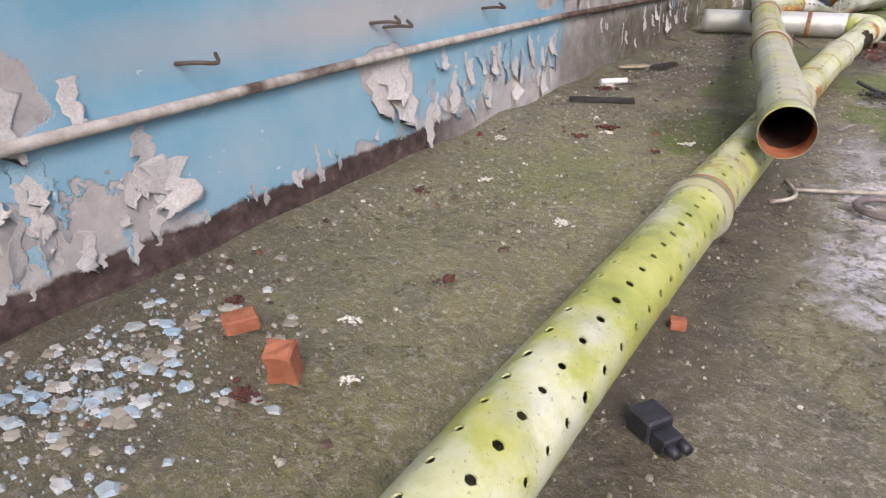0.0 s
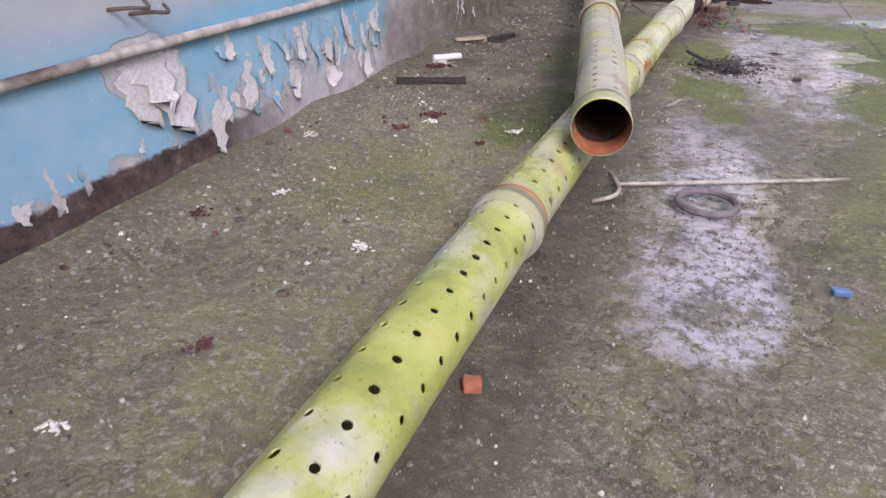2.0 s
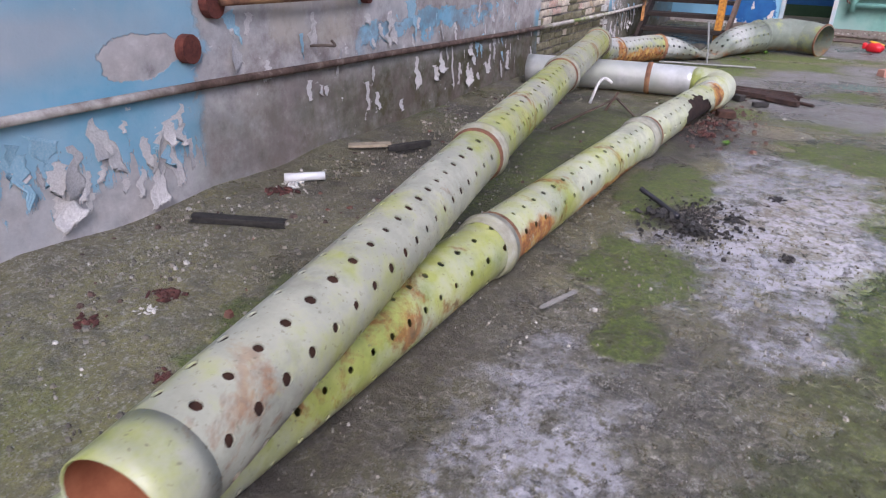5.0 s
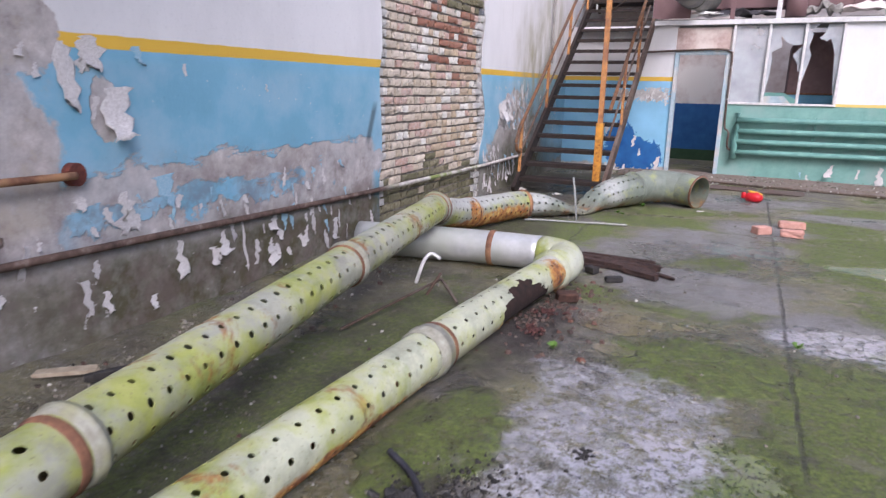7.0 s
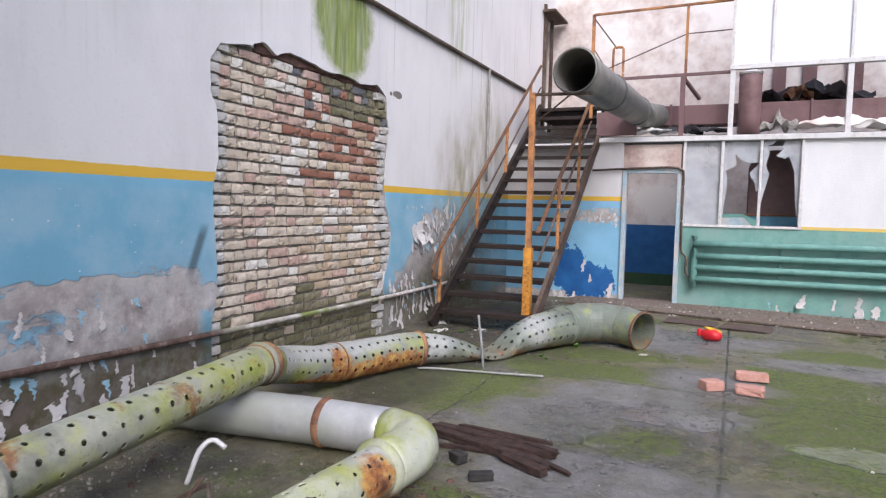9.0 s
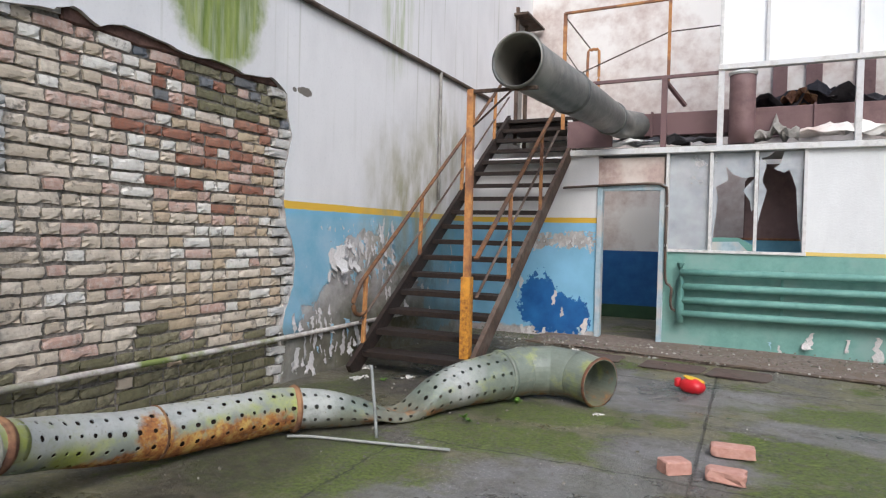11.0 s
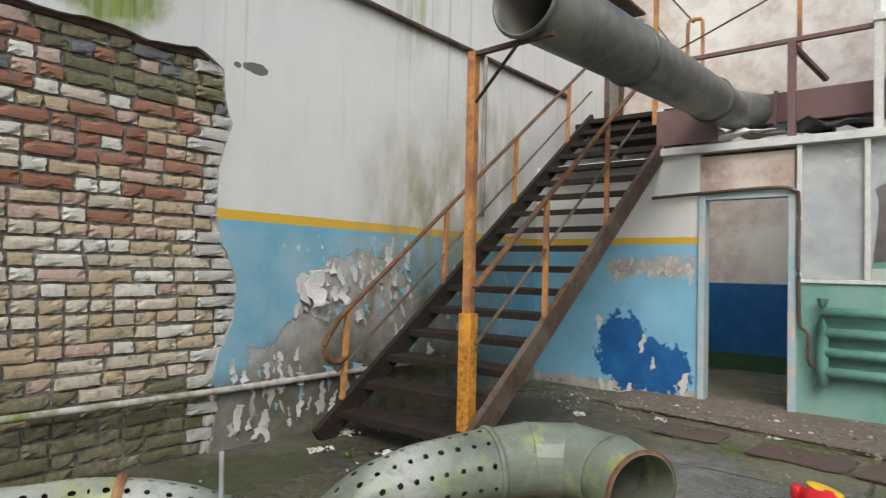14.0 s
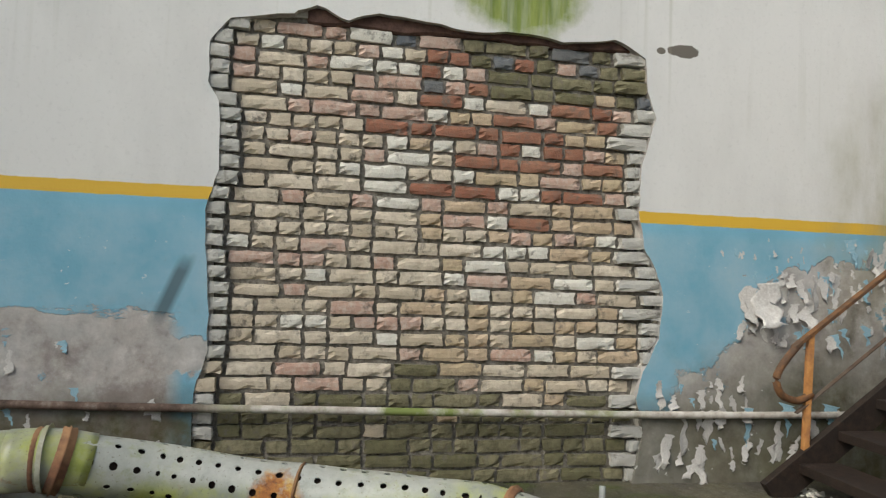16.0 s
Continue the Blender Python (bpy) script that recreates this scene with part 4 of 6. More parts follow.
for x, ya, yb, hi, lo, posts in ((XL, 14.62, Y1, 0.76, 0.38, (14.73, 15.91, 17.06, 18.2)), (XR, 14.70, 17.35, 0.99, 0.63, (15.60, 16.65))):
    part("handrail", bar_between((x, ya, slope(ya) + hi), (x, yb, slope(yb) + hi), 0.045, 0.02), RAILRUST, stairs, "flaking brown handrail")
    part("midrail", bar_between((x, ya + 0.02, slope(ya) + lo), (x, yb, slope(yb) + lo), 0.03, 0.008), BROWNRAIL, stairs)
    for y in posts:
        part("baluster", bar_between((x - 0.005, y - 0.03 * (x < -2), max(0.0, slope(y) - 0.05)), (x, y, slope(y) + hi), 0.035, 0.035), ORANGE, stairs, "worn orange baluster")
CU = Line([(XL, 14.66, slope(14.66) + 0.76), (XL, 14.55, 0.75), (XL, 14.51, 0.66), (XL, 14.55, 0.57), (XL, 14.66, 0.54), (XL, 14.74, 0.58)], 0.022)
part("rail_scroll", tube(CU, 0, CU.length, 0, 10, 0.03, ends=True), RAILRUST, stairs, "curled rusty rail end", True)
part("newel_post", box((-1.175, 14.80, 0.0), (-1.11, 14.86, 2.72), 0.004), ORANGE, stairs, "tall worn orange post")
part("newel_sleeve", box((-1.19, 14.785, 0.0), (-1.095, 14.875, 0.96), 0.004), OCHRE, stairs, "bright ochre lower post")
part("support_arm", bar_between((-1.14, 14.83, 2.70), (-0.45, 14.68, 2.655), 0.04, 0.03), BROWNRAIL, stairs, "arm under the hanging duct")
part("brace", bar_between((-1.13, 14.83, 2.36), (-0.68, 14.67, 2.65), 0.025, 0.01), BROWNRAIL, stairs)

# ---- heating pipes on the left wall ----
def wall_pipe(name, y0, y1, z, r, material, label):
    ys = [y0 + (y1 - y0) * i / 16 for i in range(17)]
    ln = Line([(-2.42, y, float(np.interp(y, [4.5, 6.5, 8.3, 10.5, 12.0, 13.7], [0.60, 0.575, 0.525, 0.46, 0.435, 0.41])) - 0.41 + z if z < 1 else z + 0.012 * wander(y, 3)) for y in ys], r)
    ob = thing(name, tube(ln, 0, ln.length, 0, 12, 0.2, ends=True), material, label, "pipe", smooth=True)
    return ob


def pipe_mat():
    """White flaking paint that has worn to brown rust along the damp stretch of wall."""
    k = Kit("worn_wall_pipe")
    y, n = k.axis(1), k.noise(10, 6, 0.7)
    paint = k.ramp(n, (0.3, (0.28, 0.22, 0.18)), (0.6, (0.58, 0.55, 0.51)))
    rust = k.ramp(n, (0.3, (0.035, 0.022, 0.016)), (0.55, (0.13, 0.085, 0.065)), (0.75, (0.32, 0.27, 0.23)))
    gone = k.any(k.f("MULTIPLY", k.step(y, 6.2, 6.7), k.step(y, 11.6, 11.2)), k.step(k.noise(1.2, 5), 0.55, 0.62))
    moss = k.f("MULTIPLY", k.step(k.noise(3, 6, 0.7), 0.45, 0.6), k.f("MULTIPLY", k.step(y, 11.2, 11.8), k.step(y, 13.9, 13.4)))
    return k.out(k.mix(moss, k.mix(gone, paint, rust), (0.20, 0.24, 0.07)), 0.75, 0, n, 0.003, 0.8)



wall_pipe("heating_pipe", -1.0, 16.2, 0.41, 0.022, pipe_mat(), "thin white flaking heating pipe along the wall foot")
wall_pipe("heating_pipe", 11.9, 18.6, 3.45, 0.026, BROWNRAIL, "rusty brown heating pipe high on the wall")

# ---- door, window and radiator of the end wall ----
STEELBLUE = speckled("pale_blue_steel", (0.30, 0.42, 0.48), (0.48, 0.56, 0.60), 14, 0.6, c=(0.52, 0.50, 0.47))
door_1 = setting("door_1", box((-0.60, YE - 0.03, 0.0), (-0.535, YE + 0.12, 2.06), 0.004), STEELBLUE, "empty doorway with a pale blue steel frame", "doorway")
part("jamb", box((0.195, YE - 0.03, 0.0), (0.262, YE + 0.12, 2.06), 0.004), STEELBLUE, door_1)
part("head", box((-0.535, YE - 0.02, 1.985), (0.195, YE + 0.10, 2.055), 0.004), STEELBLUE, door_1)
part("threshold", box((-0.62, YE - 0.12, -0.02), (0.22, YE + 0.2, 0.035), 0.008), CONCRETE, door_1)

window_1 = setting("window_1", box((0.255, YE - 0.02, 1.20), (1.85, YE + 0.09, 1.235), 0.003), WHITESTEEL, "broken internal window in a chipped white frame", "window")
for x in (0.285, 0.80, 1.305, 1.825):
    part("mullion", box((x - 0.02, YE - 0.03, 1.235), (x + 0.02, YE + 0.05, 2.455), 0.003), WHITESTEEL, window_1)


def dirty_glass():
    k = Kit("dusty_glass")
    t = k.t.nodes.new("ShaderNodeBsdfTransparent")
    m = k.t.nodes.new("ShaderNodeMixShader")
    k.out(k.ramp(k.noise(3, 5), (0.3, (0.42, 0.45, 0.48)), (0.7, (0.60, 0.62, 0.64))), 0.25)
    k.put(m.inputs[0], k.step(k.noise(2.2, 5), 0.3, 0.7, 0.35, 0.85))
    k.t.links.new(t.outputs[0], m.inputs[1])
    k.t.links.new(k.b.outputs[0], m.inputs[2])
    k.t.links.new(m.outputs[0], k.t.nodes["Material Output"].inputs[0])
    return k.m


GLASS = dirty_glass()


def shard_pane(pts):
    bm = bmesh.new()
    vs = [bm.verts.new((x, YE + 0.02, z)) for x, z in ragged(pts + [pts[0]], 0.012, 5, 3)[:-1]]
    f = bm.faces.new(vs)
    r = bmesh.ops.extrude_face_region(bm, geom=[f])
    bmesh.ops.translate(bm, vec=(0, 0.005, 0), verts=[v for v in r["geom"] if isinstance(v, bmesh.types.BMVert)])
    bmesh.ops.recalc_face_normals(bm, faces=bm.faces)
    return bm


for pts in ([(0.31, 1.24), (0.78, 1.24), (0.78, 2.44), (0.31, 2.44)],
            [(0.82, 2.44), (0.82, 1.22), (0.88, 1.9), (0.85, 2.02), (0.99, 2.10), (0.96, 2.28), (1.05, 2.17), (1.16, 2.13), (1.285, 2.14), (1.285, 2.44)],
            [(1.285, 2.13), (1.285, 1.74), (1.26, 1.72), (1.24, 1.84), (1.16, 1.98)], [(1.33, 2.44), (1.33, 1.55), (1.42, 1.98), (1.37, 2.1), (1.41, 2.3), (1.35, 2.37), (1.45, 2.40), (1.5, 2.44)],
            [(1.80, 2.44), (1.60, 2.44), (1.56, 2.3), (1.49, 2.24), (1.60, 2.18), (1.65, 2.22), (1.73, 2.0), (1.755, 1.6), (1.80, 1.3)]):
    part("pane", shard_pane(pts), GLASS, window_1, "dusty broken glass").visible_shadow = False


def register():
    """A heating register of thick tubes on a header."""
    ob = thing("tube_radiator", None, None, "green painted heating register of four thick horizontal tubes", "radiator")
    hd = Line([(0.48, YE - 0.09, 0.32), (0.48, YE - 0.09, 1.07)], 0.05)
    part("header", tube(hd, 0, hd.length, 0, 18, 0.2, ends=True), GREENDARK, ob, smooth=True)
    for z in (0.43, 0.60, 0.77, 0.95):
        ln = Line([(0.48, YE - 0.09, z), (5.2, YE - 0.09, z + 0.03)], 0.045)
        part("tube", tube(ln, 0, ln.length, 0, 18, 0.6, ends=True), GREENDARK, ob, smooth=True)
    for x in (1.6, 3.4):
        part("bracket", box((x, YE - 0.05, 0.38), (x + 0.03, YE, 1.02), 0.003), GREENDARK, ob)
    fd = Line([(0.48, YE - 0.09, 0.45), (0.40, YE - 0.09, 0.47), (0.37, YE - 0.09, 0.55), (0.37, YE - 0.07, 0.75), (0.30, YE - 0.05, 0.83), (0.285, YE - 0.05, 1.2), (0.285, YE - 0.05, 1.95), (0.24, YE - 0.05, 2.03), (0.1, YE - 0.05, 2.07), (-0.6, YE - 0.05, 2.05), (-1.06, YE - 0.05, 2.03)], 0.017)
    part("feed_pipe", tube(fd, 0, fd.length, 0, 10, 0.05, ends=True), BROWNRAIL, ob, "thin feed pipe over the doorway", True)
    return ob


register()


def cabinet():
    ob = thing("fan_housing", None, None, "maroon steel fan housing standing behind the broken window", "machine")
    bm = bmesh.new()
    pts = [(1.17, 1.39), (1.86, 1.39), (1.86, 2.30), (1.80, 2.38), (1.30, 2.38), (1.17, 2.15)]
    vs = [bm.verts.new((x, 18.75, z)) for x, z in pts]
    f = bm.faces.new(vs)
    r = bmesh.ops.extrude_face_region(bm, geom=[f])
    bmesh.ops.translate(bm, vec=(0, 0.6, 0), verts=[v for v in r["geom"] if isinstance(v, bmesh.types.BMVert)])
    bmesh.ops.recalc_face_normals(bm, faces=bm.faces)
    bmesh.ops.bevel(bm, geom=bm.edges[:], offset=0.012, segments=1, affect="EDGES")
    part("casing", bm, MAROON, ob)
    part("stand", box((1.10, 18.72, 0.0), (1.90, 19.4, 1.39), 0.01), speckled("blue_plinth", (0.10, 0.27, 0.40), (0.17, 0.36, 0.50), 6), ob, "blue painted stand")
    part("flange", box((1.10, 18.70, 1.375), (1.90, 19.42, 1.405), 0.004), RUST, ob, "rusty flange")


cabinet()


def hatch():
    """A low green housing with a sloped blue lid on the sill."""
    ob = thing("sill_housing", None, None, "low green metal housing with a sloping blue front", "machine")
    for nm, pts, y0, y1, m in (("shell", [(0.55, 1.19), (0.70, 1.34), (0.85, 1.40), (1.12, 1.40), (1.30, 1.30), (1.33, 1.19)], 18.22, 18.6, GREENDARK),
                               ("front", [(0.66, 1.20), (0.80, 1.34), (1.12, 1.35), (1.26, 1.20)], 18.205, 18.22, STEELBLUE)):
        bm = bmesh.new()
        f = bm.faces.new([bm.verts.new((x, y0, z)) for x, z in pts])
        r = bmesh.ops.extrude_face_region(bm, geom=[f])
        bmesh.ops.translate(bm, vec=(0, y1 - y0, 0), verts=[v for v in r["geom"] if isinstance(v, bmesh.types.BMVert)])
        bmesh.ops.recalc_face_normals(bm, faces=bm.faces)
        part(nm, bm, m, ob)
    part("pedestal", box((0.6, 18.22, 0.0), (1.28, 18.6, 1.19), 0.01), GREENDARK, ob)


hatch()

# ---- gallery: railings, panels, ductwork ----
rail = thing("gallery_railing", None, None, "brown steel gallery railing with tall posts and thin braces", "railing")
for a, b, w, m in (((-0.95, YE + 0.03, 3.43), (0.86, YE + 0.03, 3.44), 0.05, MAROON), ((0.21, YE + 0.03, 2.5), (0.21, YE + 0.03, 3.43), 0.07, MAROON),
                   ((0.21, YE + 0.05, 3.40), (0.42, YE + 0.5, 3.15), 0.05, MAROON), ((-1.0, YE, 2.5), (-1.0, YE, 2.95), 0.06, WHITESTEEL),
                   ((-1.22, 18.35, 2.9), (-1.22, 18.35, 4.56), 0.05, ORANGE), ((0.21, 18.3, 3.4), (0.21, 18.3, 4.56), 0.04, ORANGE),
                   ((-1.22, 18.33, 4.55), (0.84, 18.3, 4.56), 0.04, ORANGE), ((-1.0, 18.3, 3.66), (0.21, 18.3, 4.12), 0.018, BROWNRAIL),
                   ((0.21, 18.3, 4.12), (0.84, 18.3, 4.13), 0.018, BROWNRAIL), ((-1.2, 18.34, 4.48), (-0.88, 18.6, 4.05), 0.018, BROWNRAIL),
                   ((-1.2, 18.34, 4.0), (-0.95, 18.5, 3.6), 0.015, BROWNRAIL)):
    part("post" if a[0] == b[0] and a[1] == b[1] else "rail", bar_between(a, b, w, w * 0.8), m, rail)
lp = Line([(-0.92, 18.5, 2.95), (-0.92, 18.5, 3.95), (-0.88, 18.5, 4.04), (-0.80, 18.5, 4.04), (-0.76, 18.5, 3.95), (-0.76, 18.5, 2.95)], 0.02)
ladder = thing("bent_pipe_hoop", tube(lp, 0, lp.length, 0, 10, 0.04, ends=True), ORANGE, "rusty bent pipe hoop standing on the gallery", "pipe", smooth=True)

screen = thing("panel_screen", None, None, "tall screen of milky white panels in chipped white steel framing", "screen")
for x in (0.88, 2.33, 3.8, 5.3):
    part("post", box((x - 0.035, YE - 0.03, 2.53), (x + 0.035, YE + 0.04, 3.46), 0.004), WHITESTEEL, screen)
for x in (0.87, 1.38, 2.33, 3.1, 3.8, 4.6, 5.3):
    part("mullion", box((x - 0.02, YE - 0.03, 3.50), (x + 0.02, YE + 0.03, TOP), 0.003), WHITESTEEL, screen)
part("sill_beam", box((0.84, YE - 0.05, 3.455), (6.0, YE + 0.05, 3.52), 0.004), WHITESTEEL, screen)
for x0, x1 in ((0.89, 1.36), (1.40, 2.31), (2.35, 3.08), (3.12, 3.78), (3.82, 4.58), (4.62, 5.28)):
    part("panel", box((x0, YE + 0.0, 3.52), (x1, YE + 0.012, TOP), 0.002), PANEL, screen)

trunk = thing("trunk_duct", None, None, "long maroon rectangular duct lying on the gallery", "duct")
part("body", box((-0.22, 18.15, 2.72), (5.0, 18.5, 3.02), 0.012), MAROON, trunk)
for x in (-0.2, 0.02, 1.9, 3.4):
    part("flange", box((x, 18.13, 2.70), (x + 0.03, 18.52, 3.04), 0.003), MAROON, trunk)
for x in (0.4, 2.8, 4.6):
    part("foot", box((x, 18.2, 2.56), (x + 0.1, 18.45, 2.722), 0.004), BLACK, trunk)
dr = Line([(1.12, 18.02, 2.56), (1.12, 18.02, 3.44)], 0.15)
drum = thing("upright_drum", tube(dr, 0, dr.length, 0, 28, 0.2, ends=True), MAROON, "upright maroon steel drum at the gallery edge", "drum", smooth=True)
part("lid", collar(dr, 0.85, 0.06, 0.012), WHITESTEEL, drum, "pale rolled lid rim", True)


def crumpled(w, d, h, seed, n=14):
    bm = bmesh.new()
    rows = [[bm.verts.new(((i / n - 0.5) * w, (j / n - 0.5) * d, h * (0.5 + wander(i * 0.35, j * 0.35, seed, 1.0)) * (1 - abs(i / n - 0.5) * 1.2))) for i in range(n + 1)] for j in range(n + 1)]
    for a, b in zip(rows, rows[1:]):
        for i in range(n):
            bm.faces.new((a[i], a[i + 1], b[i + 1], b[i]))
    r = bmesh.ops.extrude_face_region(bm, geom=bm.faces[:])
    bmesh.ops.translate(bm, vec=(0, 0, -0.008), verts=[v for v in r["geom"] if isinstance(v, bmesh.types.BMVert)])
    bmesh.ops.recalc_face_normals(bm, faces=bm.faces)
    return bm


TARP = speckled("torn_roofing_felt", (0.02, 0.02, 0.024), (0.07, 0.065, 0.07), 9, 0.6)
for i, (x, y, z, w, d, h, m, lab) in enumerate(((1.95, 18.75, 3.02, 1.5, 0.8, 0.42, TARP, "black torn roofing felt heaped on the duct"), (2.3, 18.05, 2.62, 1.1, 0.3, 0.22, BACK, "pale crumpled sheet on the gallery"),
                                                (0.35, 18.05, 2.60, 1.0, 0.25, 0.12, TARP, "black felt scraps on the gallery"), (1.5, 18.08, 2.6, 0.5, 0.22, 0.28, CONCRETE, "grey torn sack on the gallery"),
                                                (1.75, 18.5, 3.1, 0.4, 0.3, 0.2, RUST, "rusty torn metal sheet scrap"), (-0.35, 18.05, 2.6, 1.0, 0.2, 0.1, WHITESTEEL, "bent white strip on the gallery"))):
    ob = thing("crumpled_sheet", crumpled(w, d, h, i * 3.3), m, lab, "debris", smooth=False)
    ob.location = (x, y, z)
for x, w in ((1.5, 0.2), (1.95, 0.22), (2.6, 0.25)):
    part("pier_strip", box((x, 20.55, 3.0), (x + w, 20.6, 4.2)), MAROON, wall_back)
wp = thing("wall_vent_frame", None, None, "dark steel frame in the side opening above the landing", "frame")
part("jamb", box((-2.46, 19.70, 2.92), (-2.40, 19.76, 5.25), 0.004), BROWNRAIL, wp)
part("jamb", box((-2.46, 20.2, 2.92), (-2.40, 20.26, 5.25), 0.004), BROWNRAIL, wp)
part("canopy", box((-2.5, 19.6, 5.08), (-2.2, 20.55, 5.12), 0.004), BROWNRAIL, wp)
vp = Line([(-2.40, 16.75, 1.8), (-2.40, 16.75, 3.45)], 0.02)
thing("riser_pipe", tube(vp, 0, vp.length, 0, 10, 0.3, ends=True), CONCRETE, "thin grey riser pipe on the wall", "pipe", smooth=True)

# ---- bits on the left wall ----
sp = Line([(-2.38, 6.9, 0.955), (-2.37, 7.5, 0.945), (-2.38, 8.15, 0.93)], 0.02)
stub = thing("pipe_stub", tube(sp, 0, sp.length, 0, 12, 0.1, ends=True), RUST, "rusty pipe stub between two wall flanges", "pipe", smooth=True)
for y, z, r in ((6.88, 0.95, 0.075), (8.17, 0.93, 0.06), (6.70, 0.75, 0.07)):
    fl = Line([(-2.451, y, z), (-2.405, y + 0.01, z)], r)
    part("flange", tube(fl, 0, fl.length, 0, 16, 0.02, ends=True), speckled("dark_red_rust", (0.08, 0.025, 0.02), (0.20, 0.06, 0.04), 25, 0.95), stub, "thick dark red rust flange")
for y, z in ((3.30, 0.74), (4.40, 0.76), (4.50, 0.73), (5.48, 0.73), (7.62, 0.66)):
    br = Line([(-2.46, y, z), (-2.36, y + 0.02, z + 0.01), (-2.34, y + 0.10, z), (-2.40, y + 0.14, z + 0.02)], 0.008)
    tagged(thing("wall_hook", tube(br, 0, br.length, 0, 8, 0.02, ends=True), BROWNRAIL, "short rusty hook sticking out of the wall", "hook", smooth=True), group="wall hooks")


# ---- things on the floor ----
def chunk(size, seed, squash=1.0, cuts=2):
    """A broken lump with worn corners."""
    bm = bmesh.new()
    bmesh.ops.create_cube(bm, size=1)
    bmesh.ops.bevel(bm, geom=bm.edges[:], offset=0.08, segments=1, affect="EDGES")
    bmesh.ops.subdivide_edges(bm, edges=bm.edges[:], cuts=1, use_grid_fill=True)
    for v in bm.verts:
        n = 0.09 * Vector((wander(v.co.x, v.co.y, v.co.z + seed, 2.5), wander(v.co.y, v.co.z, v.co.x + seed, 2.5), wander(v.co.z, v.co.x, v.co.y - seed, 2.5)))
        v.co = (v.co + n) * Vector(size)
    lo = min(v.co.z for v in bm.verts)
    for v in bm.verts:
        v.co.z -= lo
    return bm


REDBRICK = speckled("wet_red_brick", (0.24, 0.08, 0.045), (0.40, 0.155, 0.085), 18, 0.75, local=True)
PINKBRICK = speckled("dusty_pink_brick", (0.45, 0.22, 0.17), (0.60, 0.36, 0.29), 18, 0.85, local=True)


def lay(name, bm, m, label, cat, x, y, z=0.0, rz=0.0, rx=0.0, group=""):
    ob = thing(name, bm, m, label, cat, group)
    ob.matrix_basis = pose(x, y, z, rx, 0, rz)
    return ob


lay("broken_brick", chunk((0.085, 0.075, 0.13), 1, 1.0), REDBRICK, "bright red-orange broken brick on the floor", "brick", -1.58, 2.87, -0.005, 25, 14)
lay("broken_brick", chunk((0.11, 0.08, 0.05), 2), REDBRICK, "dull red brick lump half sunk in grit", "brick", -1.9, 2.98, -0.005, 60)
lay("broken_brick", chunk((0.05, 0.04, 0.035), 3), REDBRICK, "small red brick crumb beside the duct", "brick", -0.70, 3.72, -0.003, 20)
lay("loose_brick", chunk((0.25, 0.12, 0.07), 4), PINKBRICK, "dusty red loose brick on mossy floor", "brick", 1.2, 13.68, -0.004, 8, 0, "loose bricks")
lay("loose_brick", chunk((0.20, 0.12, 0.07), 5), PINKBRICK, "dusty red loose brick on mossy floor", "brick", 1.18, 13.2, -0.004, -6, 0, "loose bricks")
lay("loose_brick", chunk((0.16, 0.12, 0.08), 6), PINKBRICK, "pale pink half brick on mossy floor", "brick", 0.90, 13.2, -0.004, 35, 0, "loose bricks")

BLACKPL = speckled("black_plastic", (0.012, 0.012, 0.016), (0.035, 0.035, 0.045), 30, 0.45)
plug = thing("black_connector", None, None, "black plastic electrical connector block on wet floor", "connector")
part("body", box((-0.055, -0.06, 0.0), (0.055, 0.05, 0.085), 0.008), BLACKPL, plug)
part("neck", box((0.055, -0.05, 0.005), (0.12, 0.035, 0.06), 0.006), BLACKPL, plug)
for y in (-0.03, 0.02):
    ln = Line([(0.11, y, 0.035), (0.16, y, 0.033)], 0.018)
    part("pin", tube(ln, 0, ln.length, 0, 10, 0.02, ends=True), BLACKPL, plug, smooth=True)
plug.matrix_basis = pose(-0.63, 3.2, 0.0, 0, 0, -32) @ Matrix.Diagonal((0.74, 0.74, 0.8, 1))

RG = Line([(0.118 * math.cos(a), 0.118 * math.sin(a), 0.022) for a in [2 * math.pi * i / 40 for i in range(41)]], 0.016)
lay("metal_ring", tube(RG, 0, RG.length, 0, 8, 0.03, lambda p, s, a: p), speckled("grey_brown_iron", (0.09, 0.075, 0.08), (0.19, 0.16, 0.165), 20, 0.6), "grey-brown iron ring lying in a puddle", "ring", -0.17, 5.14)
RODPAINT = speckled("worn_pale_rod", (0.14, 0.11, 0.09), (0.42, 0.39, 0.35), 14, 0.7)
RD = Line([(-0.62, 4.99, 0.012), (-0.55, 5.05, 0.02), (-0.53, 5.13, 0.02), (-0.56, 5.25, 0.012), (-0.60, 5.34, 0.012)], 0.010)
thing("bent_hook", tube(RD, 0, RD.length, 0, 8, 0.03, ends=True), RODPAINT, "thin pale bent hook of wire", "hook", smooth=True)
RD2 = Line([(-0.55, 5.21, 0.014), (0.0, 5.46, 0.013), (0.42, 5.66, 0.012)], 0.010)
thing("thin_rod", tube(RD2, 0, RD2.length, 0, 8, 0.1, ends=True), RODPAINT, "thin pale rusty rod on wet floor", "rod", smooth=True)
lay("blue_scrap", chunk((0.055, 0.03, 0.02), 7), speckled("blue_plastic", (0.05, 0.10, 0.22), (0.12, 0.20, 0.36), 15, 0.4), "small blue plastic scrap", "scrap", 0.27, 4.6, 0, 10)
TU = Line([(-2.22, 7.06, 0.03), (-2.05, 7.21, 0.03)], 0.024)
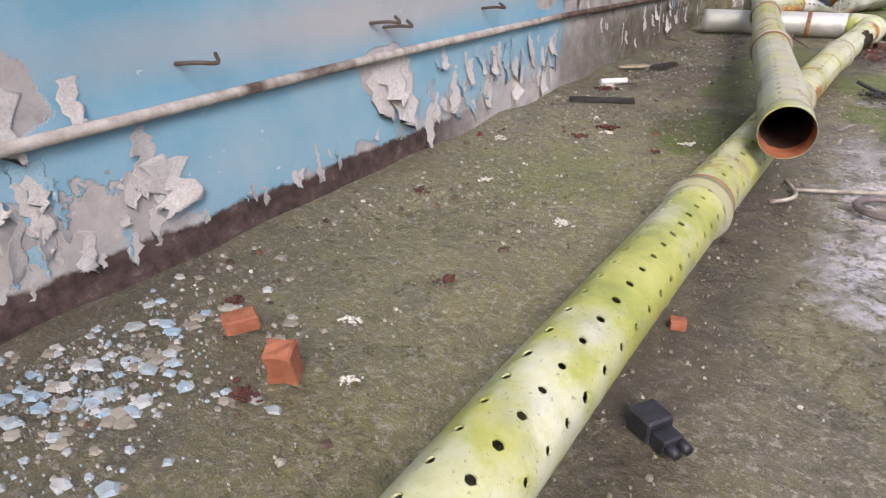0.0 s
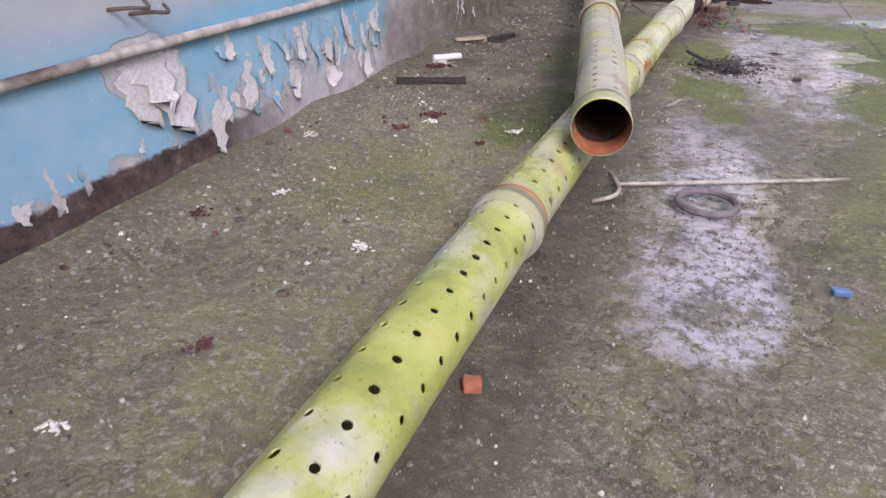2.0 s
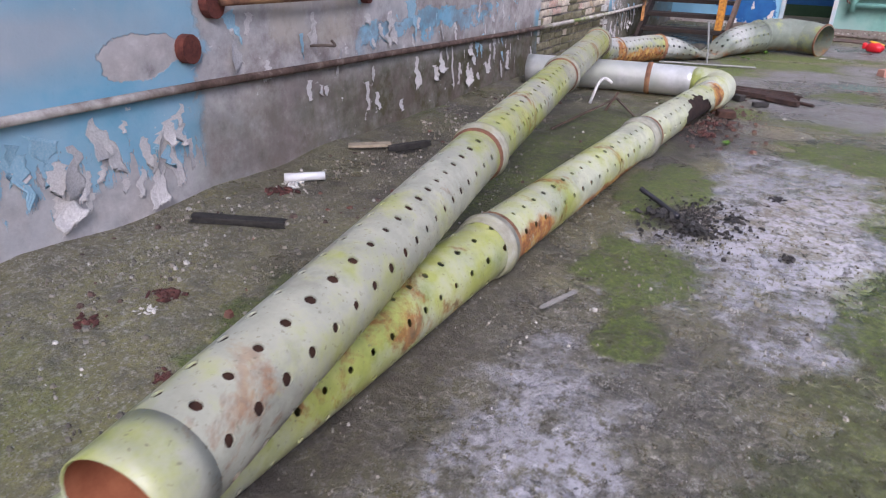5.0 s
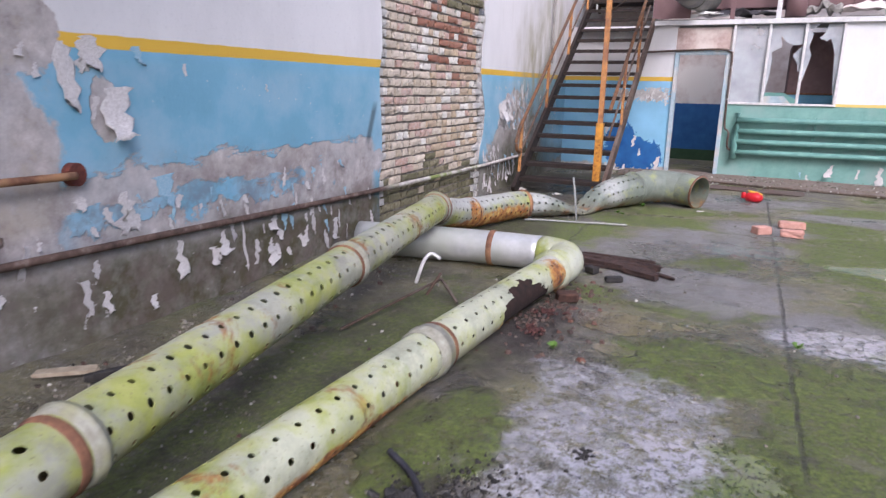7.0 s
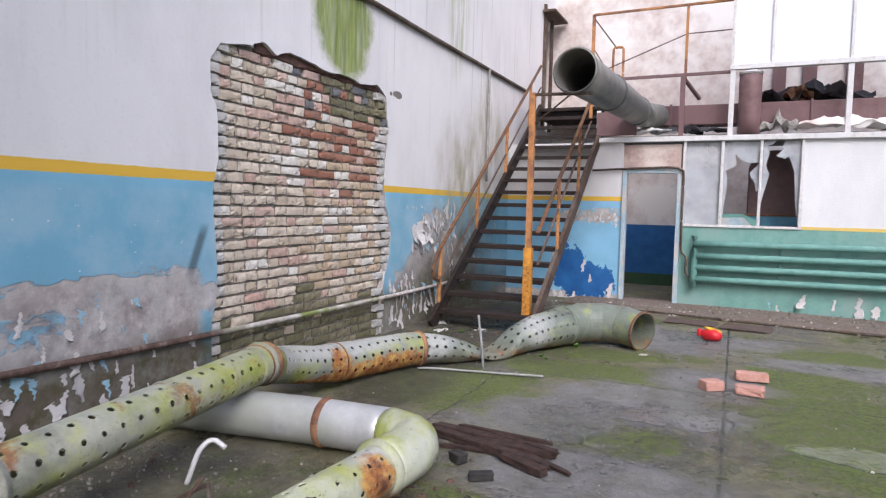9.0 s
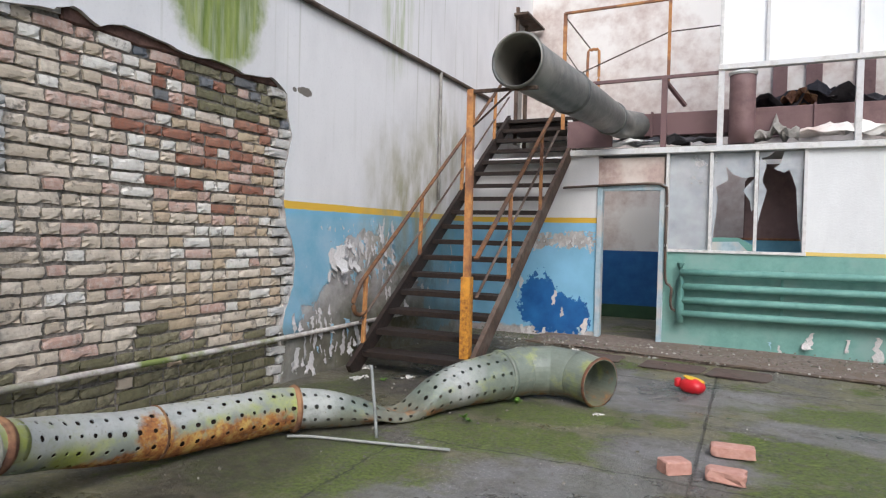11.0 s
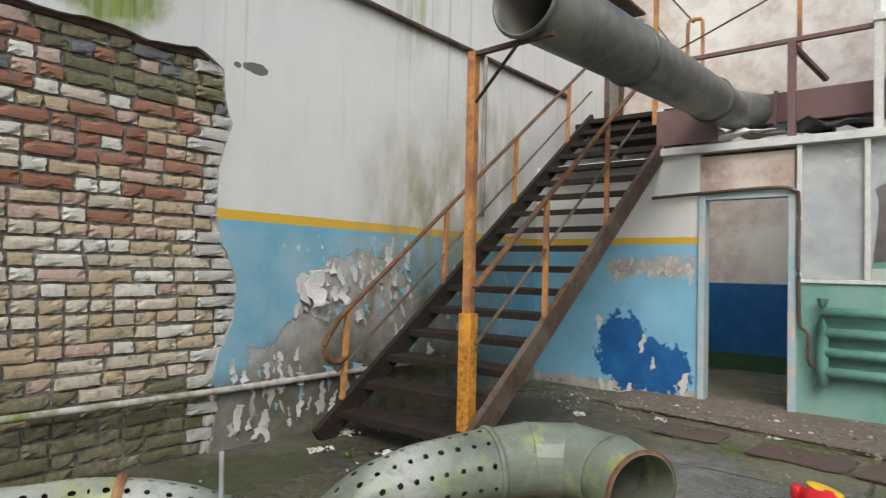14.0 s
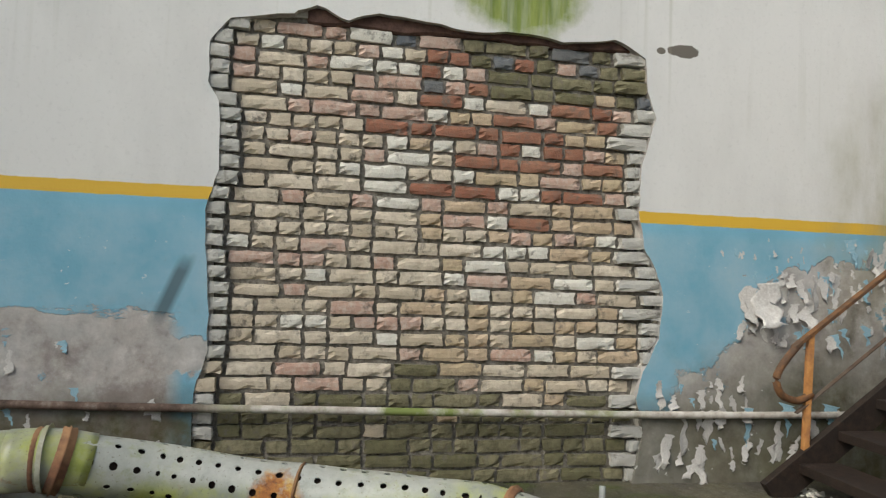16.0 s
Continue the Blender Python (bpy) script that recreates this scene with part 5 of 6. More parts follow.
thing("white_tube", tube(TU, 0, TU.length, 0, 16, 0.05, thick=0.004), speckled("white_plastic", (0.66, 0.66, 0.66), (0.80, 0.80, 0.80), 9, 0.4), "short white plastic tube on debris", "tube", smooth=True)
lay("charred_board", chunk((0.46, 0.06, 0.035), 8), BLACK, "charred black board on the floor", "board", -2.0, 6.5, 0.0, 22)
lay("charred_stick", chunk((0.30, 0.035, 0.04), 9), BLACK, "charred black stick on the rubble", "stick", -1.95, 7.95, 0.02, 60)
lay("splintered_board", chunk((0.28, 0.07, 0.02), 10), speckled("weathered_wood", (0.28, 0.23, 0.16), (0.45, 0.38, 0.28), 20, 0.9), "weathered splintered board by the wall", "board", -2.2, 7.85, 0.02, 40)
ROT = speckled("rotten_wet_wood", (0.014, 0.009, 0.008), (0.075, 0.042, 0.032), 22, 0.8)
for i, (x, y, l, rz) in enumerate(((-0.28, 11.28, 0.75, -8), (-0.25, 11.14, 0.8, -16), (-0.10, 11.2, 0.5, 4), (0.02, 11.0, 0.3, -25))):
    lay("rotten_plank", chunk((l, 0.07, 0.045), 20 + i), ROT, "dark rotten plank, broken and wet", "plank", x, y, 0.0, rz, 0, "rotten planks")
lay("rotten_stub", chunk((0.13, 0.06, 0.04), 30), BLACK, "small black charred stub", "stub", -0.13, 10.75, 0, 30)
lay("rotten_stub", chunk((0.10, 0.07, 0.05), 31), BLACK, "small black charred stub", "stub", -0.33, 10.92, 0, -30)
lay("rust_lump", chunk((0.14, 0.11, 0.06), 35), speckled("dark_rust_lump", (0.03, 0.018, 0.013), (0.10, 0.05, 0.035), 25, 0.95), "brown lump of fallen rust by the duct", "lump", -0.33, 10.15, 0.0, 20)
ST = Line([(-0.93, 12.89, 0.0), (-0.96, 12.9, 0.24), (-1.0, 12.92, 0.47)], 0.011)
thing("upright_rod", tube(ST, 0, ST.length, 0, 8, 0.05, ends=True), speckled("dull_zinc", (0.22, 0.23, 0.22), (0.36, 0.37, 0.36), 12, 0.5), "thin grey rod leaning on the crushed duct", "rod", smooth=True)
CD = Line([(-1.42, 12.58, 0.02), (-1.3, 12.66, 0.015), (-0.9, 12.76, 0.012), (-0.39, 12.88, 0.012)], 0.010)
thing("thin_conduit", tube(CD, 0, CD.length, 0, 8, 0.1, ends=True), speckled("grey_conduit", (0.25, 0.26, 0.24), (0.38, 0.39, 0.36), 10, 0.6), "thin grey conduit lying on moss", "conduit", smooth=True)
fr = thing("bent_angle_frame", None, None, "bent thin metal frame lying between the ducts", "frame")
for a, b in (((-1.36, 8.95, 0.02), (-1.16, 9.9, 0.10)), ((-1.16, 9.9, 0.10), (-0.95, 9.7, 0.02)), ((-1.2, 9.75, 0.02), (-1.14, 9.85, 0.16))):
    part("strut", bar_between(a, b, 0.018, 0.014), BROWNRAIL, fr)
BT = Line([(-1.42, 10.02, 0.0), (-1.38, 10.06, 0.16), (-1.34, 10.12, 0.21), (-1.28, 10.14, 0.17)], 0.014)
thing("bent_strip", tube(BT, 0, BT.length, 0, 6, 0.03, ends=True), WHITESTEEL, "bent pale metal strip standing on the floor", "strip", smooth=True)
CB = Line([(-0.44, 7.9, 0.06), (-0.32, 7.86, 0.016), (-0.20, 7.72, 0.012)], 0.014)
thing("black_hose", tube(CB, 0, CB.length, 0, 8, 0.03, ends=True), BLACKPL, "short black hose end from under the duct", "hose", smooth=True)
lay("pale_strip", chunk((0.022, 0.2, 0.006), 33), CONCRETE, "pale thin strip on the floor", "strip", -0.42, 6.62, 0.0, -20)

# a red and yellow plastic toy scoop
toy = thing("plastic_scoop", None, None, "bright red and yellow broken plastic toy on the floor", "toy")
bm = bmesh.new()
bmesh.ops.create_uvsphere(bm, u_segments=24, v_segments=12, radius=1)
for v in bm.verts:
    x, y, z = v.co
    v.co = Vector((x * 0.115, y * 0.085 * (1 + 0.25 * x), max(0.0, z * 0.075 + 0.05)))
add_box(bm, (-0.15, -0.035, 0.03), (-0.10, 0.035, 0.11), 0.012)
part("shell", bm, speckled("red_plastic", (0.50, 0.012, 0.02), (0.68, 0.03, 0.035), 6, 0.3), toy, "red shell", True)
bm = bmesh.new()
bmesh.ops.create_uvsphere(bm, u_segments=20, v_segments=8, radius=1)
for v in bm.verts:
    v.co = Vector((v.co.x * 0.095 + 0.01, v.co.y * 0.06 + 0.02, v.co.z * 0.016 + 0.112 - 0.02 * v.co.x))
part("cap", bm, speckled("yellow_plastic", (0.72, 0.42, 0.02), (0.80, 0.50, 0.04), 6, 0.35), toy, "yellow top", True)
toy.matrix_basis = pose(0.83, 15.38, 0.0, 0, 0, -12)

# sprouting weeds, dark clumps, steel cover plates
LEAF = speckled("weed_leaf", (0.06, 0.13, 0.015), (0.14, 0.26, 0.04), 30, 0.6, local=True)


def weed(x, y, seed, size):
    """A small rosette of folded leaves on thin stems."""
    rng = random.Random(seed)
    bm = bmesh.new()
    for i in range(11):
        a, lift, ln, w = rng.uniform(0, 6.3), rng.uniform(0.25, 1.1), size * rng.uniform(0.6, 1.0), size * rng.uniform(0.16, 0.26)
        d, sd = Vector((math.cos(a), math.sin(a), lift)).normalized(), Vector((-math.sin(a), math.cos(a), 0))
        pts = [Vector((0, 0, 0)), d * ln * 0.45 + sd * w * 0.6, d * ln * 0.75 + sd * w, d * ln + Vector((0, 0, -0.3 * w)), d * ln * 0.75 - sd * w, d * ln * 0.45 - sd * w * 0.6]
        mid = bm.verts.new(d * ln * 0.7 - Vector((0, 0, 0.25 * w)))
        vs = [bm.verts.new(q) for q in pts]
        for p, q in zip(vs, vs[1:] + vs[:1]):
            bm.faces.new((p, q, mid))
    r = bmesh.ops.extrude_face_region(bm, geom=bm.faces[:])
    bmesh.ops.translate(bm, vec=(0, 0, 0.0012), verts=[v for v in r["geom"] if isinstance(v, bmesh.types.BMVert)])
    ob = lay("weed", bm, LEAF, "small bright green weed sprouting from moss", "plant", x, y, -0.004, rng.uniform(0, 360), 0, "weeds")
    return ob


for i, (x, y, size) in enumerate(((-0.42, 14.22, 0.07), (-0.62, 13.62, 0.06), (-0.55, 13.55, 0.045), (-0.2, 9.32, 0.05), (-1.75, 14.35, 0.05), (1.05, 9.95, 0.05))):
    weed(x, y, i, size)


def clump(size, seed):
    """A ragged wet lump of many small pieces."""
    rng = random.Random(seed)
    bm = bmesh.new()
    for _ in range(26):
        s = size * rng.uniform(0.10, 0.28)
        m = pose(rng.gauss(0, size * 0.36), rng.gauss(0, size * 0.26), s * 0.25, rng.uniform(-40, 40), rng.uniform(-40, 40), rng.uniform(0, 360)) @ Matrix.Diagonal((s, s * 0.6, s * 0.35, 1))
        bmesh.ops.create_icosphere(bm, subdivisions=1, radius=1, matrix=m)
    for v in bm.verts:
        v.co += Vector((wander(v.co.x, v.co.y, v.co.z, 60), wander(v.co.y, v.co.z, v.co.x, 60), wander(v.co.z, v.co.x, v.co.y, 60))) * size * 0.06
        v.co.z = max(v.co.z, -0.003)
    return bm


CLUMP = speckled("dark_red_clump", (0.03, 0.012, 0.01), (0.13, 0.05, 0.04), 40, 0.85, local=True)
for i, (x, y, size) in enumerate(((-1.72, 5.86, 0.10), (-1.78, 5.6, 0.07), (-1.3, 5.5, 0.05), (-2.05, 3.08, 0.06), (-1.62, 2.75, 0.07), (-2.15, 6.95, 0.12), (-1.5, 3.6, 0.06), (-2.1, 4.3, 0.06), (-0.1, 7.6, 0.13), (-0.28, 7.74, 0.13), (0.05, 7.85, 0.09), (0.32, 7.5, 0.06), (0.22, 8.3, 0.06), (-0.35, 9.5, 0.11), (-0.38, 9.85, 0.12))):
    lay("dirt_clump", clump(size, i + 50), BLACK if i in (8, 9, 10, 11, 12) else CLUMP, "charred black wet clump in the puddle" if i in (8, 9, 10, 11, 12) else "dark red-brown crumbling clump on the floor", "clump", x, y, 0, i * 40, 0, "dirt clumps")
PALEBITS = speckled("broken_plaster", (0.46, 0.44, 0.40), (0.68, 0.66, 0.62), 25, 0.9, local=True)
for i, (x, y, size) in enumerate(((-1.68, 5.75, 0.05), (-1.18, 5.75, 0.06), (-2.15, 7.05, 0.10), (-1.35, 4.3, 0.06), (-1.62, 3.2, 0.05), (-1.42, 2.95, 0.04), (-2.2, 5.3, 0.06), (-1.9, 4.6, 0.05), (-2.0, 14.3, 0.10), (-1.6, 14.55, 0.08), (-2.2, 14.75, 0.12), (0.25, 14.2, 0.06), (-1.2, 16.6, 0.10), (-0.6, 16.9, 0.09), (0.3, 16.9, 0.07))):
    lay("plaster_crumbs", clump(size, i + 80), PALEBITS, "small heap of broken pale plaster on the floor", "debris", x, y, 0.0, i * 53, 0, "plaster heaps")
PLATE = speckled("rusty_floor_plate", (0.06, 0.04, 0.033), (0.16, 0.11, 0.09), 16, 0.7, c=(0.11, 0.085, 0.07))
for x, y, w, d, rz in ((0.55, 16.45, 0.62, 0.42, -6), (1.2, 16.38, 0.55, 0.45, -9), (-0.25, 16.6, 0.5, 0.4, -4)):
    lay("cover_plate", chunk((w, d, 0.014), x + 9), PLATE, "thin rusty steel cover plate lying on concrete", "plate", x, y, 0.0, rz, 0, "cover plates")
SPLINT = [(-0.2, 11.34, 0.6, -4), (-0.05, 11.25, 0.45, -18), (-0.35, 11.1, 0.4, 10), (0.15, 11.08, 0.3, -30), (-0.42, 11.22, 0.3, -40)]
for i, (x, y, ln, rz) in enumerate(SPLINT):
    lay("rotten_splinter", chunk((ln, 0.028, 0.022), 60 + i), ROT, "thin dark splinter of rotten plank", "splinter", x, y, 0.03 if i < 2 else 0.0, rz, 3 * i, "rotten splinters")

# the low rough slab along the end wall
lay("floor_ledge", chunk((6.4, 1.15, 0.05), 40), speckled("brown_silted_concrete", (0.11, 0.085, 0.07), (0.25, 0.205, 0.17), 18, 0.85, c=(0.16, 0.12, 0.09)), "silted brown concrete ledge along the end wall", "ledge", 1.9, 17.28, -0.012, -8)["kind"] = "structure"


# ---- rubble ----
def chips(n, seed, place, size, z0=0.0, flat=1.0):
    rng = random.Random(seed)
    vs, fs = [], []
    for _ in range(n):
        x, y = place(rng)
        s = size(rng)
        a = rng.uniform(0, 6.3)
        h = s * rng.uniform(0.25, 0.7) * flat
        k = len(vs)
        m = rng.choice((4, 5, 5, 6))
        for j in range(m):
            q = a + 6.283 * j / m
            r = s * rng.uniform(0.6, 1.1)
            vs.append((x + r * math.cos(q), y + r * math.sin(q) * 0.8, z0 - 0.006))
        for j in range(m):
            q = a + 6.283 * j / m
            r = s * rng.uniform(0.35, 0.7)
            vs.append((x + r * math.cos(q), y + r * math.sin(q) * 0.8, z0 + h * rng.uniform(0.6, 1.0)))
        fs.append(tuple(range(k + m, k + 2 * m)))
        for j in range(m):
            w = (j + 1) % m
            fs.append((k + j, k + w, k + m + w, k + m + j))
    me = bpy.data.meshes.new("chips")
    me.from_pydata(vs, [], fs)
    bm = bmesh.new()
    bm.from_mesh(me)
    bpy.data.meshes.remove(me)
    return bm


def chip_mat(name, *cols):
    k = Kit(name)
    n = len(cols)
    r = k.ramp(k.island(), *[(i / max(1, n - 1), c) for i, c in enumerate(cols)])
    return k.out(k.mix(k.step(k.noise(40), 0.4, 0.7, 0, 0.4), r, (0.16, 0.15, 0.11)), 0.85)


def near_wall(rng):
    return -2.43 + min(abs(rng.gauss(0, 0.55)), 1.5), rng.uniform(1.6, 10.4)


def anywhere(rng):
    return rng.uniform(-2.4, 3.6), rng.uniform(1.6, 17.0)


def early(rng):
    return rng.uniform(-2.4, 0.9), rng.uniform(1.8, 8.0)


CHIPS = chip_mat("plaster_crumbs", (0.08, 0.07, 0.06), (0.20, 0.18, 0.15), (0.30, 0.28, 0.24), (0.16, 0.14, 0.11), (0.24, 0.22, 0.18), (0.12, 0.11, 0.08), (0.22, 0.20, 0.15), (0.60, 0.58, 0.54))
DARKCHIPS = chip_mat("dark_crumbs", (0.03, 0.025, 0.02), (0.10, 0.05, 0.04), (0.06, 0.055, 0.05), (0.16, 0.06, 0.04))
for nm, n, seed, pl, sz, m, lab in (("rubble", 4200, 1, near_wall, lambda r: 0.003 + 0.018 * r.random() ** 4, CHIPS, "plaster crumbs along the wall foot"),
                                    ("rubble", 9000, 2, early, lambda r: 0.002 + 0.008 * r.random() ** 5, CHIPS, "fine plaster grit on the concrete floor"),
                                    ("rubble", 1800, 3, anywhere, lambda r: 0.004 + 0.013 * r.random() ** 4, CHIPS, "scattered small pale crumbs on the floor"),
                                    ("rubble", 260, 4, near_wall, lambda r: 0.006 + 0.025 * r.random() ** 3, DARKCHIPS, "dark red-brown crumbs near the wall"),
                                    ("soot_heap", 420, 5, lambda r: (r.gauss(-0.12, 0.13), r.gauss(7.72, 0.16)), lambda r: 0.003 + 0.014 * r.random() ** 2, BLACK, "heap of black charred scraps in the puddle"),
                                    ("rotten_scraps", 220, 6, lambda r: (r.gauss(-0.35, 0.13), r.gauss(10.0, 0.35)), lambda r: 0.006 + 0.022 * r.random(), DARKCHIPS, "dark rust scales fallen from the torn duct"),
                                    ("ledge_scraps", 900, 7, lambda r: (r.uniform(-2.3, 3.6), r.gauss(17.2, 0.35)), lambda r: 0.006 + 0.02 * r.random() ** 2, CHIPS, "plaster crumbs along the end wall")):
    thing(nm, chips(n, seed, pl, sz, 0.045 if nm == "ledge_scraps" else 0.0), m, lab, "debris", "", "stuff")
PAINTCHIPS = chip_mat("fallen_paint", (0.25, 0.40, 0.52), (0.50, 0.49, 0.47), (0.32, 0.45, 0.55), (0.36, 0.33, 0.28), (0.22, 0.20, 0.16))
thing("fallen_paint", chips(900, 9, lambda r: (r.gauss(-2.05, 0.24), r.gauss(2.4, 0.35)), lambda r: 0.004 + 0.045 * r.random() ** 4, 0.004, 0.10), PAINTCHIPS, "fallen flakes of blue and white paint", "debris", "", "stuff")


# ---- curled paint on the walls ----
def flake_mesh(name, seed, m, w=1.0, h=1.0, curl=1.2, side=False):
    """A ragged thin sheet that peels off its wall: local x along the wall, z up, y out."""
    rng = random.Random(seed)
    n = 9
    bm = bmesh.new()
    mode = seed % 4
    ragl, ragr = [], []
    for j in range(n + 1):
        t = j / n
        width = (1 - 0.95 * t, 0.25 + 0.75 * t, 1 - 0.8 * abs(2 * t - 1) ** 1.5, 0.45 + 0.5 * rng.random())[mode] * rng.uniform(0.55, 1.0)
        mid = 0.5 + rng.uniform(-0.15, 0.15) + (0.2 * t if seed % 2 else -0.2 * t) * (mode < 2)
        ragl.append(mid - width / 2)
        ragr.append(mid + width / 2)
    layers = []
    for off in (0.0, 0.012):
        rows = []
        for j in range(n + 1):
            t = j / n
            row = []
            for i in range(n + 1):
                u = ragl[j] + (ragr[j] - ragl[j]) * i / n
                s = max(0.0, u if side else t)
                ang = curl * s ** 1.5
                out = (1 - math.cos(ang)) / max(curl, 0.1)
                run = math.sin(ang) / max(curl, 0.1)
                x = (run if side else u) - 0.5
                z = (t if side else run) * (1 + 0.3 * (ragr[i] - 0.7) * t)
                row.append(bm.verts.new((x * w, out * 0.8 + off * 0.15 + 0.004 + 0.02 * math.sin(u * 5 + seed) * t, -z * h)))
            rows.append(row)
        layers.append(rows)
    for rows in layers:
        for a, b in zip(rows, rows[1:]):
            for i in range(n):
                bm.faces.new((a[i], a[i + 1], b[i + 1], b[i]))
    a, b = layers
    rim = [(0, i) for i in range(n)] + [(j, n) for j in range(n)] + [(n, i) for i in range(n, 0, -1)] + [(j, 0) for j in range(n, 0, -1)]
    for (p, q), (r, s) in zip(rim, rim[1:] + rim[:1]):
        bm.faces.new((a[p][q], a[r][s], b[r][s], b[p][q]))
    bmesh.ops.recalc_face_normals(bm, faces=bm.faces)
    return mesh_of(name, bm, m, True)


FLAKES = [flake_mesh("paint_flake", i, FLAKE if i % 4 else FLAKEBLUE, curl=0.35 + 0.3 * (i % 5), side=i % 3 == 2) for i in range(24)]


def hang(parent, at, turn, w, h, tilt, i):
    ob = new("paint_flake", FLAKES[i % len(FLAKES)])
    ob.parent = parent
    ob.matrix_basis = Matrix.Translation(at) @ pose(0, 0, 0, 0, 0, turn) @ pose(0, 0, 0, 0, tilt, 0) @ Matrix.Diagonal((w, 0.7 * min(w, h), h, 1))


rng = random.Random(11)
ZONES = [(2.3, 3.2, 0.14, 0.5, 46, 0.05, 0.17), (2.4, 2.75, 0.55, 0.9, 8, 0.10, 0.22), (3.3, 4.9, 0.12, 0.22, 16, 0.03, 0.10), (4.85, 6.65, 0.16, 0.48, 60, 0.06, 0.24),
         (6.8, 8.0, 0.55, 0.85, 7, 0.08, 0.2), (7.4, 9.4, 0.12, 0.46, 8, 0.05, 0.16), (9.5, 10.4, 0.12, 0.5, 20, 0.06, 0.18), (7.9, 10.6, 0.56, 0.78, 26, 0.03, 0.12), (7.9, 8.5, 1.05, 1.6, 5, 0.06, 0.16),
         (9.9, 11.15, 0.15, 0.6, 16, 0.05, 0.14), (13.9, 15.2, 0.08, 0.42, 34, 0.06, 0.2), (13.9, 14.6, 0.45, 0.62, 14, 0.05, 0.12), (14.45, 15.7, 0.85, 1.3, 64, 0.04, 0.15), (14.3, 15.4, 1.25, 1.5, 26, 0.02, 0.06), (15.2, 15.7, 1.2, 1.5, 10, 0.08, 0.2),
         (15.2, 17.4, 0.35, 1.3, 26, 0.05, 0.14)]
for y0, y1, z0, z1, n, s0, s1 in ZONES:
    for i in range(n):
        s = rng.uniform(s0, s1)
        tall = rng.uniform(0.8, 1.8)
        hang(wall_left, (-2.45, rng.uniform(y0, y1), rng.uniform(z0, z1) + s * 0.4), -90, s / tall ** 0.5 * 0.8, s * tall ** 0.5, rng.uniform(-25, 25), rng.randrange(99))
for y, z, w, h, i in ((3.22, 0.42, 0.24, 0.20, 1), (3.12, 0.44, 0.2, 0.18, 11), (4.46, 0.56, 0.30, 0.30, 10), (4.62, 0.58, 0.32, 0.42, 6), (4.54, 0.57, 0.24, 0.30, 18), (4.95, 0.57, 0.10, 0.2, 4), (5.05, 0.57, 0.10, 0.18, 9), (3.95, 0.28, 0.05, 0.18, 5),
                      (14.62, 1.22, 0.34, 0.34, 3), (14.5, 1.2, 0.2, 0.26, 6), (14.9, 1.12, 0.2, 0.2, 7), (8.47, 1.36, 0.30, 0.34, 3), (8.36, 1.62, 0.22, 0.18, 10), (8.63, 1.58, 0.10, 0.16, 4), (8.97, 1.50, 0.05, 0.09, 3), (9.7, 1.39, 0.04, 0.06, 7), (8.2, 1.58, 0.16, 0.36, 6), (8.46, 0.80, 0.2, 0.22, 5), (8.74, 0.86, 0.2, 0.26, 0), (8.29, 0.27, 0.09, 0.14, 7), (8.6, 0.16, 0.08, 0.1, 3), (8.83, 0.45, 0.12, 0.24, 1), (9.2, 0.44, 0.14, 0.22, 9), (9.38, 0.47, 0.05, 0.40, 7), (2.66, 0.86, 0.24, 0.32, 10), (2.9, 0.76, 0.12, 0.18, 3)):
    hang(wall_left, (-2.45, y, z), -90, w, h, 5, i)
for i in range(46):
    s = rng.uniform(0.02, 0.06)
    hang(wall_end, (rng.uniform(-1.5, -0.64), YE, rng.uniform(1.2, 1.45)), 180, s, s * 1.2, rng.uniform(-30, 30), rng.randrange(99))
for x, z, s in ((-1.66, 0.80, 0.12), (-1.68, 0.62, 0.10), (-1.15, 0.62, 0.14), (-0.72, 0.28, 0.16), (-0.82, 0.14, 0.08), (-1.5, 0.10, 0.12), (-1.3, 0.1, 0.1), (-1.62, 0.12, 0.12), (-1.05, 0.4, 0.1)):
    hang(wall_end, (x, YE, z), 180, s * 0.7, s * 1.6, rng.uniform(-15, 15), rng.randrange(99))
for x, z, s in ((1.95, 0.30, 0.30), (1.6, 0.12, 0.12), (2.3, 0.25, 0.15), (2.6, 0.3, 0.3), (2.8, 0.2, 0.25), (1.5, 0.15, 0.1), (1.88, 0.2, 0.12)):
    hang(wall_end, (x, YE, z), 180, s * 0.5, s, rng.uniform(-15, 15), rng.randrange(99))

